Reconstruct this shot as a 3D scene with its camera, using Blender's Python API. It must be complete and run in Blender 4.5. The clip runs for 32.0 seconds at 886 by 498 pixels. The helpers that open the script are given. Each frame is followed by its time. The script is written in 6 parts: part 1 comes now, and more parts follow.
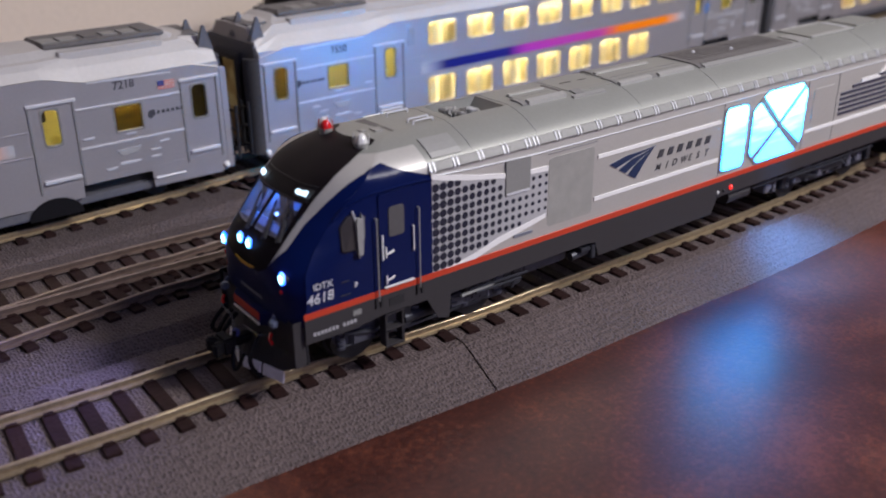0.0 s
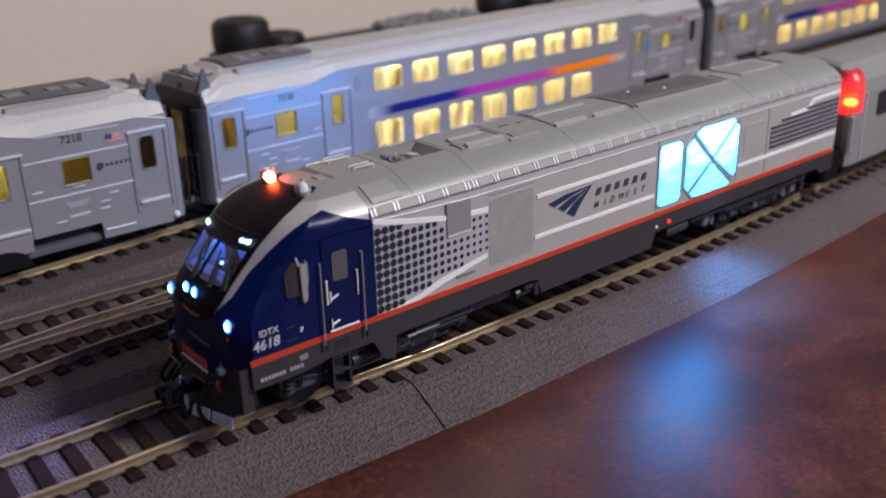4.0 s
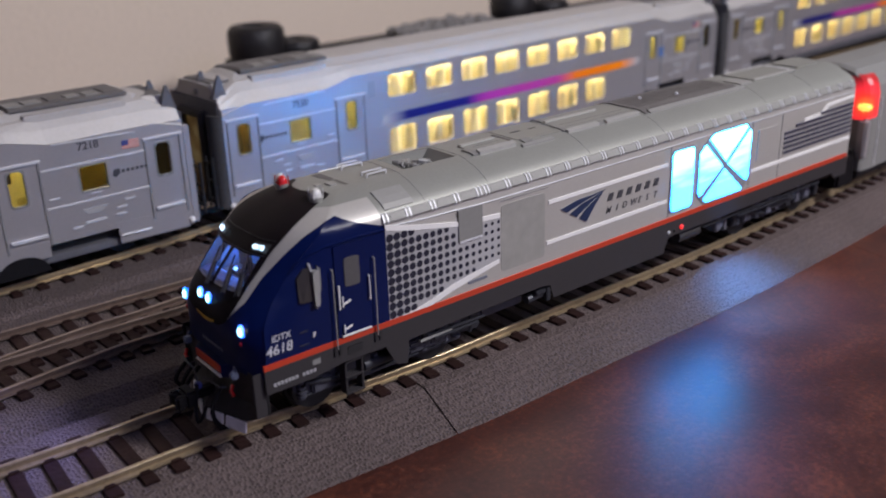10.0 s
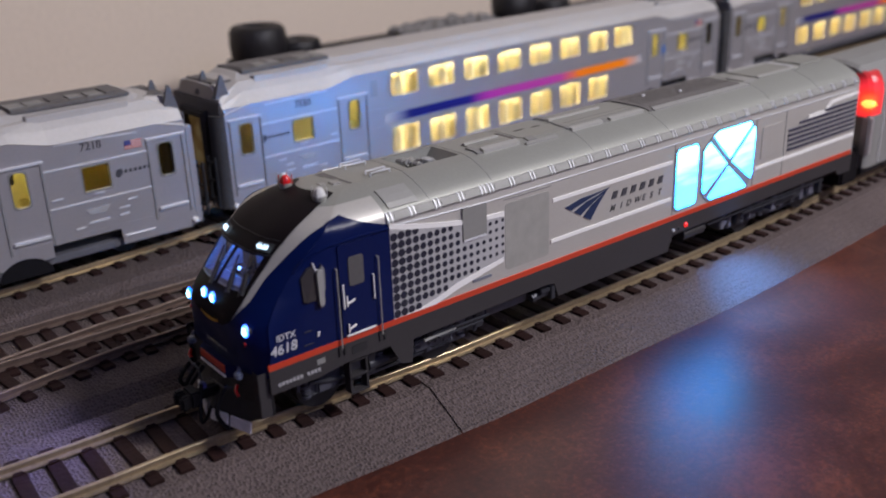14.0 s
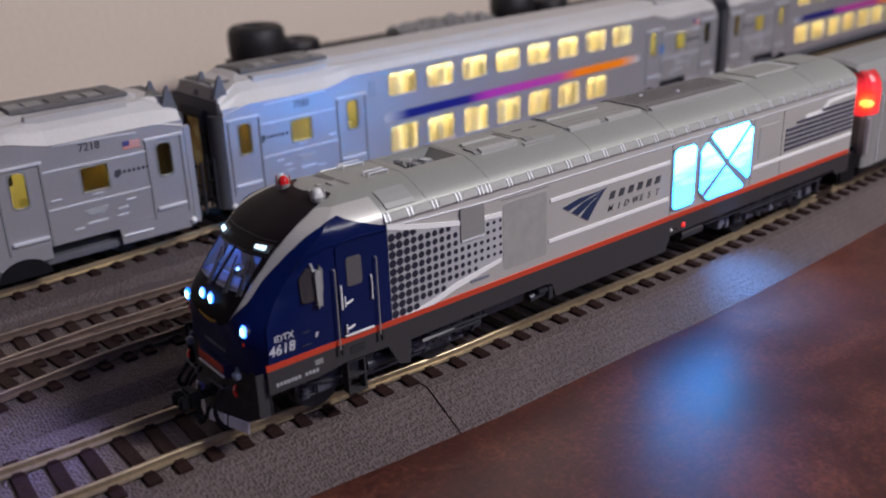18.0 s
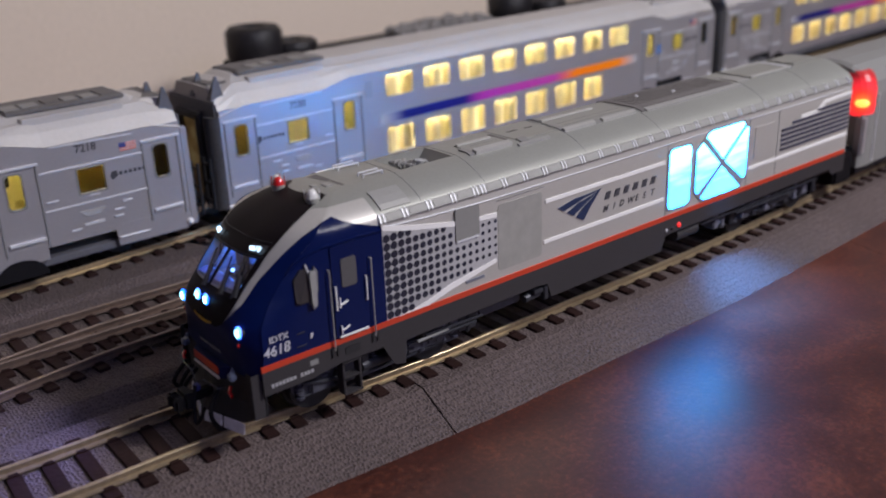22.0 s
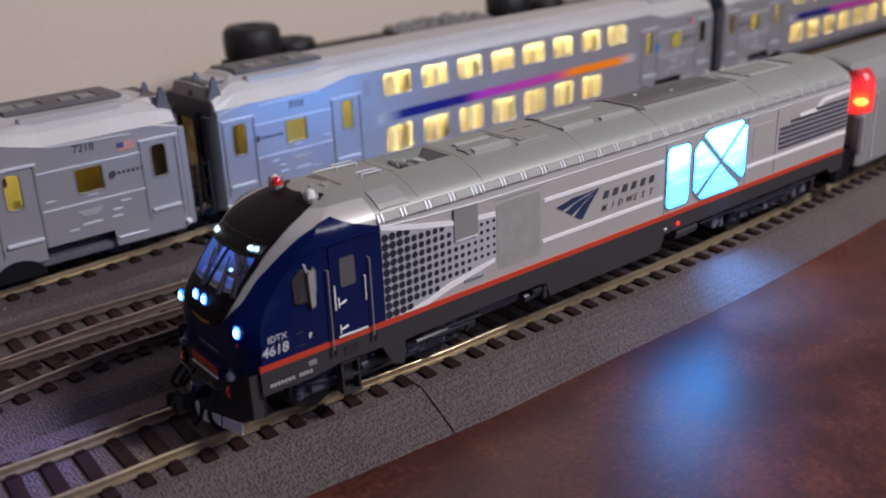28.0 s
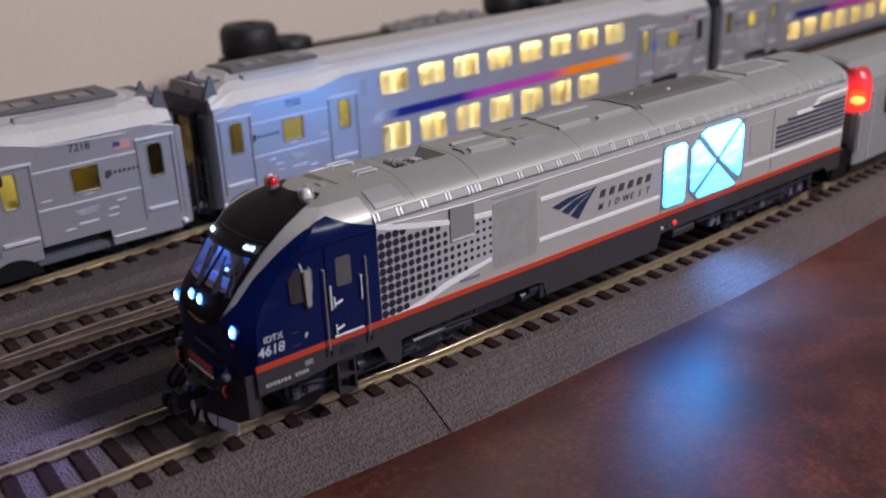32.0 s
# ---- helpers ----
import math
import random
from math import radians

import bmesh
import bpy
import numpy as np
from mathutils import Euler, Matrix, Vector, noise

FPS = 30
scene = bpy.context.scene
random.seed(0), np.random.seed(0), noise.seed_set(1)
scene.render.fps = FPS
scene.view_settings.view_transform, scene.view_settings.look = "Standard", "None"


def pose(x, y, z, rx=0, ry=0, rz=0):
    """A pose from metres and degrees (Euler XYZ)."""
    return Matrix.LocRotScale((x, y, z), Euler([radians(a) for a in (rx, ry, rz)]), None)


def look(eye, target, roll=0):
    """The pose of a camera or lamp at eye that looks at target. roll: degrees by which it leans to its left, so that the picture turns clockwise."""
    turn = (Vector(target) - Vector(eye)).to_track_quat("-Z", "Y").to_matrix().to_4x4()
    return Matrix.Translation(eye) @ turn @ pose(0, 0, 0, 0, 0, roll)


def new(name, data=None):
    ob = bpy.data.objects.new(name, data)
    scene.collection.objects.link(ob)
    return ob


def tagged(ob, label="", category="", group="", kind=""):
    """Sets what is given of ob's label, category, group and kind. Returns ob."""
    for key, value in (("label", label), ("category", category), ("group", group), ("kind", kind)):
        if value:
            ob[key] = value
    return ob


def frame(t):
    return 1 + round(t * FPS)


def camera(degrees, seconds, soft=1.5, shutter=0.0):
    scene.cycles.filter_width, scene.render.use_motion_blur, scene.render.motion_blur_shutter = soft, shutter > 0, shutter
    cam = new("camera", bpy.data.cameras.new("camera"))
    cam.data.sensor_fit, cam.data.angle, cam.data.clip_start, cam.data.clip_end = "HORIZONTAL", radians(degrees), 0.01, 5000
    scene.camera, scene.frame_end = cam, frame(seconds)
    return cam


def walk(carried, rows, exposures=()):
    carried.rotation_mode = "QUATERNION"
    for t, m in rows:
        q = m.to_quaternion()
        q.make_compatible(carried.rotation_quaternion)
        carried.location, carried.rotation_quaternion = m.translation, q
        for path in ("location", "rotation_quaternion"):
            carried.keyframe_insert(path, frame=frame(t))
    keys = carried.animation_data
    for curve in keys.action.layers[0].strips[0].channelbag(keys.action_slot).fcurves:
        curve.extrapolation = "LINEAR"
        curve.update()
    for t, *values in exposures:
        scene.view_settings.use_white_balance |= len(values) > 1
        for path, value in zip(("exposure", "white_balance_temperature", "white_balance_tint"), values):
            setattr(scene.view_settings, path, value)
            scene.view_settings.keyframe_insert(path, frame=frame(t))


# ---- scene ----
cam = camera(50.08, 32.0, soft=1.9)
cam.data.dof.use_dof = True
cam.data.dof.focus_distance = 0.235
cam.data.dof.aperture_fstop = 16.0
cam.data.dof.aperture_blades = 0

PATH = [
    (0, -0.07914, -0.16837, 0.11033, 65.726, 0.340, -37.302),
    (0.5, -0.07892, -0.16880, 0.11064, 65.672, 0.347, -37.350),
    (1, -0.07882, -0.16891, 0.11061, 65.678, 0.330, -37.333),
    (1.5, -0.07928, -0.16925, 0.11059, 65.693, 0.363, -37.381),
    (2, -0.07789, -0.17105, 0.11160, 65.682, 0.395, -37.655),
    (2.5, -0.07809, -0.17363, 0.11260, 66.576, 0.753, -38.634),
    (3, -0.07741, -0.17396, 0.11300, 67.238, 0.921, -39.556),
    (3.5, -0.07765, -0.17430, 0.11292, 67.661, 1.026, -40.091),
    (5.5, -0.08062, -0.17628, 0.11333, 68.643, 1.829, -39.512),
    (6, -0.08100, -0.17500, 0.11283, 68.467, 1.372, -39.368),
    (6.5, -0.08018, -0.17551, 0.11314, 68.433, 1.311, -39.263),
    (7, -0.07943, -0.17605, 0.11341, 68.387, 1.352, -39.197),
    (7.5, -0.07865, -0.17569, 0.11325, 68.386, 1.385, -39.209),
    (8, -0.07835, -0.17594, 0.11345, 68.367, 1.379, -39.220),
    (8.5, -0.07820, -0.17625, 0.11370, 68.359, 1.408, -39.225),
    (9, -0.07878, -0.17600, 0.11341, 68.362, 1.471, -39.224),
    (9.5, -0.07879, -0.17629, 0.11367, 68.338, 1.527, -39.163),
    (10, -0.07818, -0.17628, 0.11368, 68.322, 1.595, -39.145),
    (10.5, -0.07832, -0.17623, 0.11352, 68.347, 1.616, -39.131),
    (11, -0.07782, -0.17680, 0.11401, 68.289, 1.676, -39.173),
    (11.5, -0.07767, -0.17723, 0.11399, 68.338, 1.806, -39.198),
    (12, -0.07756, -0.17708, 0.11403, 68.313, 1.935, -39.138),
    (12.5, -0.07781, -0.17667, 0.11386, 68.326, 1.927, -39.188),
    (13, -0.07767, -0.17664, 0.11386, 68.327, 1.937, -39.174),
    (13.5, -0.07804, -0.17657, 0.11388, 68.272, 1.907, -39.127),
    (14, -0.07832, -0.17551, 0.11322, 68.313, 1.878, -39.146),
    (14.5, -0.07777, -0.17605, 0.11372, 68.273, 1.899, -39.128),
    (16.5, -0.07750, -0.17623, 0.11369, 68.275, 1.905, -39.161),
    (17, -0.07749, -0.17644, 0.11405, 68.195, 1.886, -39.152),
    (17.5, -0.07763, -0.17624, 0.11361, 68.252, 1.946, -39.162),
    (18, -0.07817, -0.17601, 0.11369, 68.246, 1.933, -39.195),
    (18.5, -0.07787, -0.17612, 0.11364, 68.247, 1.950, -39.195),
    (19, -0.07785, -0.17615, 0.11366, 68.245, 1.946, -39.190),
    (19.5, -0.07772, -0.17623, 0.11362, 68.249, 1.942, -39.209),
    (20, -0.07732, -0.17658, 0.11388, 68.233, 1.983, -39.228),
    (20.5, -0.07723, -0.17673, 0.11400, 68.214, 1.991, -39.251),
    (21, -0.07751, -0.17678, 0.11396, 68.206, 1.981, -39.250),
    (21.5, -0.07747, -0.17710, 0.11402, 68.217, 2.015, -39.234),
    (22, -0.07751, -0.17694, 0.11398, 68.239, 2.028, -39.254),
    (22.5, -0.07731, -0.17719, 0.11395, 68.291, 2.144, -39.293),
    (23, -0.07730, -0.17693, 0.11397, 68.254, 2.105, -39.298),
    (23.5, -0.07786, -0.17618, 0.11371, 68.231, 2.113, -39.299),
    (24, -0.07756, -0.17691, 0.11405, 68.229, 2.086, -39.321),
    (24.5, -0.07742, -0.17660, 0.11388, 68.242, 2.126, -39.311),
    (25, -0.07740, -0.17682, 0.11402, 68.230, 2.098, -39.316),
    (25.5, -0.07747, -0.17668, 0.11383, 68.232, 2.140, -39.297),
    (27.5, -0.07740, -0.17657, 0.11380, 68.205, 2.120, -39.381),
    (28, -0.07733, -0.17676, 0.11392, 68.194, 2.112, -39.374),
    (28.5, -0.07706, -0.17696, 0.11396, 68.190, 2.127, -39.397),
    (29, -0.07714, -0.17689, 0.11418, 68.107, 2.111, -39.364),
    (29.5, -0.07730, -0.17652, 0.11394, 68.110, 2.053, -39.381),
    (30, -0.07702, -0.17683, 0.11404, 68.120, 2.133, -39.391),
    (30.5, -0.07686, -0.17693, 0.11410, 68.082, 2.142, -39.402),
    (31, -0.07694, -0.17677, 0.11392, 68.089, 2.112, -39.430),
    (31.5, -0.07686, -0.17677, 0.11392, 68.087, 2.113, -39.470),
    (32, -0.07676, -0.17674, 0.11404, 68.079, 2.122, -39.501),
]
walk(cam, [(t, pose(*m)) for t, *m in PATH], ((0, 0.2), (1, 0.14), (2, 0.13), (3, 0.05), (6, 0.13), (7, 0.05), (9, -0.02), (12, 0.0), (32, 0.0)))

# ---- light: a warm lamp over the table and an added dim cool fill behind the viewer in a dark room ----
world = bpy.data.worlds.new("room_air")
scene.world = world
world.use_nodes = True
world.node_tree.nodes["Background"].inputs["Color"].default_value = (0.45, 0.38, 0.92, 1)
world.node_tree.nodes["Background"].inputs["Strength"].default_value = 0.185
scene.view_settings.exposure = 0.0


def area_lamp(name, m, size, power, colour):
    lamp = bpy.data.lights.new(name, "AREA")
    lamp.shape, lamp.size, lamp.energy, lamp.color = "DISK", size, power, colour
    ob = new(name, lamp)
    ob.matrix_world = m
    return ob


area_lamp("table_lamp_light", look((0.37, -0.45, 0.52), (0.18, 0.0, 0)), 0.17, 5.7, (0.955, 0.915, 0.94))
# unseen fill light, added to lift the dark parts with a bluish tint
area_lamp("cool_fill_light", look((0.1, -1.45, 0.95), (0.1, 0.0, 0)), 0.8, 4.7, (0.50, 0.52, 1.0))

MM = 0.001


# ---- materials ----
def material(name, colour, rough=0.5, metal=0.0, spread=0.12, grain=900.0, bump=0.0, blotch=60.0, emit=None, power=0.0, coat=0.0, vary=0.0, spec=None):
    """Base colour with blotches and fine grain, a bump of the grain, and a shift by the piece."""
    mat = bpy.data.materials.new(name)
    mat.use_nodes = True
    nt = mat.node_tree
    bsdf = nt.nodes["Principled BSDF"]
    bsdf.inputs["Roughness"].default_value, bsdf.inputs["Metallic"].default_value = rough, metal
    bsdf.inputs["Coat Weight"].default_value = coat
    if spec is not None:
        bsdf.inputs["Specular IOR Level"].default_value = spec
    geo = nt.nodes.new("ShaderNodeNewGeometry")
    fine, broad = nt.nodes.new("ShaderNodeTexNoise"), nt.nodes.new("ShaderNodeTexNoise")
    fine.inputs["Scale"].default_value, broad.inputs["Scale"].default_value = grain, blotch
    fine.inputs["Detail"].default_value, broad.inputs["Detail"].default_value = 3.0, 4.0
    both = nt.nodes.new("ShaderNodeMath")
    both.operation = "MULTIPLY_ADD"
    both.inputs[1].default_value = 0.5
    half = nt.nodes.new("ShaderNodeMath")
    half.operation = "MULTIPLY"
    half.inputs[1].default_value = 0.5
    for n in (fine, broad):
        nt.links.new(geo.outputs["Position"], n.inputs["Vector"])
    nt.links.new(broad.outputs["Fac"], half.inputs[0])
    nt.links.new(fine.outputs["Fac"], both.inputs[0])
    nt.links.new(half.outputs[0], both.inputs[2])
    last = both.outputs[0]
    if vary:
        info, add = nt.nodes.new("ShaderNodeObjectInfo"), nt.nodes.new("ShaderNodeMath")
        add.operation = "MULTIPLY_ADD"
        add.inputs[1].default_value = vary
        nt.links.new(info.outputs["Random"], add.inputs[0])
        nt.links.new(last, add.inputs[2])
        last = add.outputs[0]
    ramp = nt.nodes.new("ShaderNodeValToRGB")
    ramp.color_ramp.elements[0].position, ramp.color_ramp.elements[1].position = 0.3, 0.7 + vary
    ramp.color_ramp.elements[0].color = tuple(c * (1 - spread) for c in colour) + (1,)
    ramp.color_ramp.elements[1].color = tuple(min(1.0, c * (1 + spread)) for c in colour) + (1,)
    nt.links.new(last, ramp.inputs["Fac"])
    nt.links.new(ramp.outputs["Color"], bsdf.inputs["Base Color"])
    if bump:
        b = nt.nodes.new("ShaderNodeBump")
        b.inputs["Strength"].default_value, b.inputs["Distance"].default_value = 1.0, bump
        nt.links.new(fine.outputs["Fac"], b.inputs["Height"])
        nt.links.new(b.outputs["Normal"], bsdf.inputs["Normal"])
    if emit:
        bsdf.inputs["Emission Color"].default_value = (*emit, 1)
        bsdf.inputs["Emission Strength"].default_value = power
    return mat


def leather(name):
    """Mottled red-brown leather: cloudy patches, dark speckle, a fine relief and an uneven polish."""
    mat = material(name, (0.06, 0.02, 0.013), 0.4, spread=0.3, grain=900, blotch=30, bump=0.00006, spec=0.36)
    nt = mat.node_tree
    bsdf = nt.nodes["Principled BSDF"]
    geo, cloud, vein = nt.nodes.new("ShaderNodeNewGeometry"), nt.nodes.new("ShaderNodeTexNoise"), nt.nodes.new("ShaderNodeTexNoise")
    cloud.inputs["Scale"].default_value, cloud.inputs["Detail"].default_value, cloud.inputs["Roughness"].default_value, cloud.inputs["Distortion"].default_value = 30.0, 12.0, 0.74, 0.3
    vein.inputs["Scale"].default_value, vein.inputs["Detail"].default_value, vein.inputs["Roughness"].default_value = 640.0, 7.0, 0.82
    bsdf.inputs["Coat Weight"].default_value, bsdf.inputs["Coat Roughness"].default_value = 0.36, 0.52
    add, ramp, rough = nt.nodes.new("ShaderNodeMath"), nt.nodes.new("ShaderNodeValToRGB"), nt.nodes.new("ShaderNodeMapRange")
    add.operation = "MULTIPLY_ADD"
    add.inputs[1].default_value = 1.05
    less = nt.nodes.new("ShaderNodeMath")
    less.inputs[1].default_value = -0.225
    el = ramp.color_ramp.elements
    el.new(0.5)
    for e, (p, c) in zip(el, ((0.58, (0.024, 0.0060, 0.0042)), (0.80, (0.062, 0.0170, 0.0110)), (0.98, (0.150, 0.0450, 0.0235)))):
        e.position, e.color = min(p, 1.0), (*c, 1)
    rough.inputs["From Min"].default_value, rough.inputs["From Max"].default_value = 0.62, 1.0
    rough.inputs["To Min"].default_value, rough.inputs["To Max"].default_value = 0.33, 0.41
    nt.links.new(geo.outputs["Position"], cloud.inputs["Vector"])
    nt.links.new(geo.outputs["Position"], vein.inputs["Vector"])
    nt.links.new(vein.outputs["Fac"], add.inputs[0])
    nt.links.new(cloud.outputs["Fac"], add.inputs[2])
    nt.links.new(add.outputs[0], less.inputs[0])
    nt.links.new(less.outputs[0], ramp.inputs["Fac"])
    nt.links.new(less.outputs[0], rough.inputs["Value"])
    nt.links.new(ramp.outputs["Color"], bsdf.inputs["Base Color"])
    nt.links.new(rough.outputs[0], bsdf.inputs["Roughness"])
    return mat


TABLE = leather("brown_leather_top")
BALLAST = material("grey_ballast", (0.104, 0.077, 0.074), 0.85, spread=0.2, grain=900, blotch=40, bump=0.0005)
def pebbled(mat, scale, depth, dark):
    """Presses rows of small pits into a material, like moulded ballast, their shade multiplied into the colour."""
    nt = mat.node_tree
    bsdf = nt.nodes["Principled BSDF"]
    geo, vor, bump = nt.nodes.new("ShaderNodeNewGeometry"), nt.nodes.new("ShaderNodeTexVoronoi"), nt.nodes.new("ShaderNodeBump")
    vor.inputs["Scale"].default_value = scale
    vor.inputs["Randomness"].default_value = 0.62
    bump.inputs["Distance"].default_value = depth
    ramp, mul = nt.nodes.new("ShaderNodeValToRGB"), nt.nodes.new("ShaderNodeMix")
    mul.data_type, mul.blend_type = "RGBA", "MULTIPLY"
    mul.inputs["Factor"].default_value = 1.0
    ramp.color_ramp.elements[0].position, ramp.color_ramp.elements[1].position = 0.10, 0.55
    ramp.color_ramp.elements[0].color, ramp.color_ramp.elements[1].color = (dark, dark, dark, 1), (1, 1, 1, 1)
    old = bsdf.inputs["Base Color"].links[0].from_socket
    nt.links.new(geo.outputs["Position"], vor.inputs["Vector"])
    nt.links.new(vor.outputs["Distance"], ramp.inputs["Fac"])
    nt.links.new(vor.outputs["Distance"], bump.inputs["Height"])
    nt.links.new(old, mul.inputs[6])
    nt.links.new(ramp.outputs["Color"], mul.inputs[7])
    nt.links.new(mul.outputs[2], bsdf.inputs["Base Color"])
    nt.links.new(bump.outputs["Normal"], bsdf.inputs["Normal"])
    return mat


pebbled(BALLAST, 1200.0, 0.0006, 0.46)
TIE = material("brown_tie", (0.020, 0.0082, 0.0072), 0.75, spec=0.18, spread=0.4, grain=700, blotch=90, bump=0.0002, vary=0.3)
# siding rails: darker and browner than the rails of the other tracks
BROWNRAIL = material("brown_siding_rail", (0.19, 0.14, 0.115), 0.48, 0.7, spread=0.25, grain=700, blotch=120)
RAIL = material("nickel_rail", (0.42, 0.335, 0.22), 0.28, 0.7, spread=0.22, grain=900, blotch=90)
WALL = material("cream_wall", (0.82, 0.70, 0.565), 0.85, spread=0.05, grain=300, blotch=4, bump=0.0003)
SILVER = material("silver_paint", (0.53, 0.515, 0.485), 0.5, 0.5, spread=0.05, grain=1500, blotch=70)
ROOFGREY = material("roof_grey", (0.30, 0.305, 0.28), 0.49, 0.40, spread=0.06, grain=1500, blotch=70)
BLUE = material("deep_blue_paint", (0.0007, 0.0058, 0.053), 0.36, 0.0, spread=0.10, spec=0.22)
BLACK = material("black_mask", (0.0075, 0.0052, 0.0066), 0.5, spread=0.15, spec=0.09)
SKIRT = material("dark_grey_skirt", (0.029, 0.0265, 0.029), 0.55, spread=0.10)
ORANGE = material("red_orange_stripe", (0.47, 0.042, 0.015), 0.45, spread=0.06)
WHITE = material("white_stripe", (0.78, 0.77, 0.75), 0.45, spread=0.03)
GUN = material("black_plastic", (0.016, 0.016, 0.018), 0.55, spread=0.25)
CARGREY = material("coach_silver", (0.465, 0.445, 0.46), 0.42, 0.6, spread=0.05, grain=1400, blotch=60)
CARROOF = material("coach_roof", (0.47, 0.45, 0.43), 0.55, 0.2, spread=0.06, grain=900, blotch=60)
DKROOF = material("dark_roof", (0.13, 0.122, 0.118), 0.7, spread=0.2, grain=700, blotch=60)
PILOTGREY = material("dark_pilot_paint", (0.020, 0.019, 0.020), 0.5, spread=0.2)


# ---- builders; all lengths below in millimetres ----
def part(name, bm, mat, parent=None, label="", smooth=False):
    """Links a bmesh in millimetres as one mesh object."""
    me = bpy.data.meshes.new(name)
    bmesh.ops.scale(bm, vec=(MM, MM, MM), verts=bm.verts)
    bm.to_mesh(me)
    bm.free()
    for m in mat if isinstance(mat, (list, tuple)) else (mat,):
        me.materials.append(m)
    if smooth:
        me.polygons.foreach_set("use_smooth", [True] * len(me.polygons))
    ob = new(name, me)
    if parent:
        ob.parent = parent
    if label:
        ob["label"] = label
    return ob


def empty(name, x=0, y=0, z=0, turn=0):
    ob = new(name)
    ob.empty_display_size = 0.01
    ob.matrix_world = pose(x * MM, y * MM, z * MM, 0, 0, turn)
    return ob


def box(bm, x0, x1, y0, y1, z0, z1, bev=0.0):
    """Adds a box, with its edges bevelled."""
    made = bmesh.ops.create_cube(bm, size=1.0)["verts"]
    for v in made:
        v.co = Vector((x0 if v.co.x < 0 else x1, y0 if v.co.y < 0 else y1, z0 if v.co.z < 0 else z1))
    if bev:
        edges = list({e for v in made for e in v.link_edges})
        bmesh.ops.bevel(bm, geom=edges, offset=bev, segments=2, affect="EDGES", clamp_overlap=True)
    return bm


def boxes(*rows, bev=0.0):
    bm = bmesh.new()
    for r in rows:
        box(bm, *r, bev=bev)
    return bm


def tube(bm, a, b, r, n=10, r2=None):
    """Adds a capped rod from a to b."""
    a, b = Vector(a), Vector(b)
    m = Matrix.Translation((a + b) / 2) @ (b - a).to_track_quat("Z", "Y").to_matrix().to_4x4()
    bmesh.ops.create_cone(bm, cap_ends=True, segments=n, radius1=r, radius2=r if r2 is None else r2, depth=(b - a).length, matrix=m)
    return bm


def rods(*rows, n=8):
    bm = bmesh.new()
    for a, b, r in rows:
        tube(bm, a, b, r, n)
    return bm


def slab(pts, thick, put, n=None):
    """A plate whose outline is pts (2D), laid by put(u, v, depth) from depth 0 to thick."""
    bm = bmesh.new()
    lo, hi = [bm.verts.new(put(u, v, 0)) for u, v in pts], [bm.verts.new(put(u, v, thick)) for u, v in pts]
    bm.faces.new(hi)
    bm.faces.new(lo[::-1])
    for i in range(len(pts)):
        j = (i + 1) % len(pts)
        bm.faces.new((lo[i], lo[j], hi[j], hi[i]))
    bmesh.ops.recalc_face_normals(bm, faces=bm.faces)
    return bm


def rounded(x0, x1, z0, z1, r, n=4):
    """Outline of a rectangle with round corners, counter-clockwise."""
    out = []
    for cx, cz, a0 in ((x1 - r, z0 + r, -90), (x1 - r, z1 - r, 0), (x0 + r, z1 - r, 90), (x0 + r, z0 + r, 180)):
        for i in range(n + 1):
            a = radians(a0 + 90 * i / n)
            out.append((cx + r * math.cos(a), cz + r * math.sin(a)))
    return out


def curve_through(pts, step):
    """A smooth line through pts, sampled about every step: rows of x, y, heading."""
    fine = []
    p = [Vector(q) for q in pts]
    p = [2 * p[0] - p[1]] + p + [2 * p[-1] - p[-2]]
    for i in range(1, len(p) - 2):
        a, b, c, d = p[i - 1:i + 3]
        for k in range(24):
            t = k / 24
            fine.append(0.5 * (2 * b + (c - a) * t + (2 * a - 5 * b + 4 * c - d) * t * t + (3 * b - a - 3 * c + d) * t ** 3))
    fine.append(p[-2])
    out, gone, want = [], 0.0, 0.0
    for a, b in zip(fine, fine[1:]):
        run = (b - a).length
        while want <= gone + run:
            q = a.lerp(b, (want - gone) / run)
            out.append((q.x, q.y, math.atan2(b.y - a.y, b.x - a.x)))
            want += step
        gone += run
    return out


def sweep(line, profile, closed=True):
    """A profile of (across, up), across to the left, drawn along a line."""
    bm = bmesh.new()
    rings = []
    for x, y, h in line:
        rings.append([bm.verts.new((x - math.sin(h) * u, y + math.cos(h) * u, v)) for u, v in profile])
    n = len(profile)
    for a, b in zip(rings, rings[1:]):
        for i in range(n if closed else n - 1):
            j = (i + 1) % n
            bm.faces.new((a[i], a[j], b[j], b[i]))
    if closed:
        bm.faces.new(rings[0][::-1])
        bm.faces.new(rings[-1])
    bmesh.ops.recalc_face_normals(bm, faces=bm.faces)
    return bm


# ---- the table and the room ----
TOP = -7.8
bm = boxes((-900, 1500, -420, 392, TOP - 30, TOP), bev=3)
table = tagged(part("table", bm, TABLE), "dark brown mottled table top under the model tracks", "table", kind="structure")
bm = boxes((-1600, 3200, 400, 420, -800, 1790))
tagged(part("wall_north", bm, WALL), "plain cream painted wall behind the table", "wall", kind="structure")
# unseen walls and ceiling, tinted cool so the light they bounce turns bluish
COOL = material("bounce_tint_wall", (0.42, 0.44, 0.60), 0.9, spread=0.05, grain=300, blotch=4)
bm = boxes((-1600, 3200, -1900, -1880, -800, 1790))
tagged(part("wall_south", bm, COOL), "unseen plain wall tinted cool for bluish bounce light", "wall", kind="structure")
bm = boxes((-1620, -1600, -1900, 420, -800, 1790))
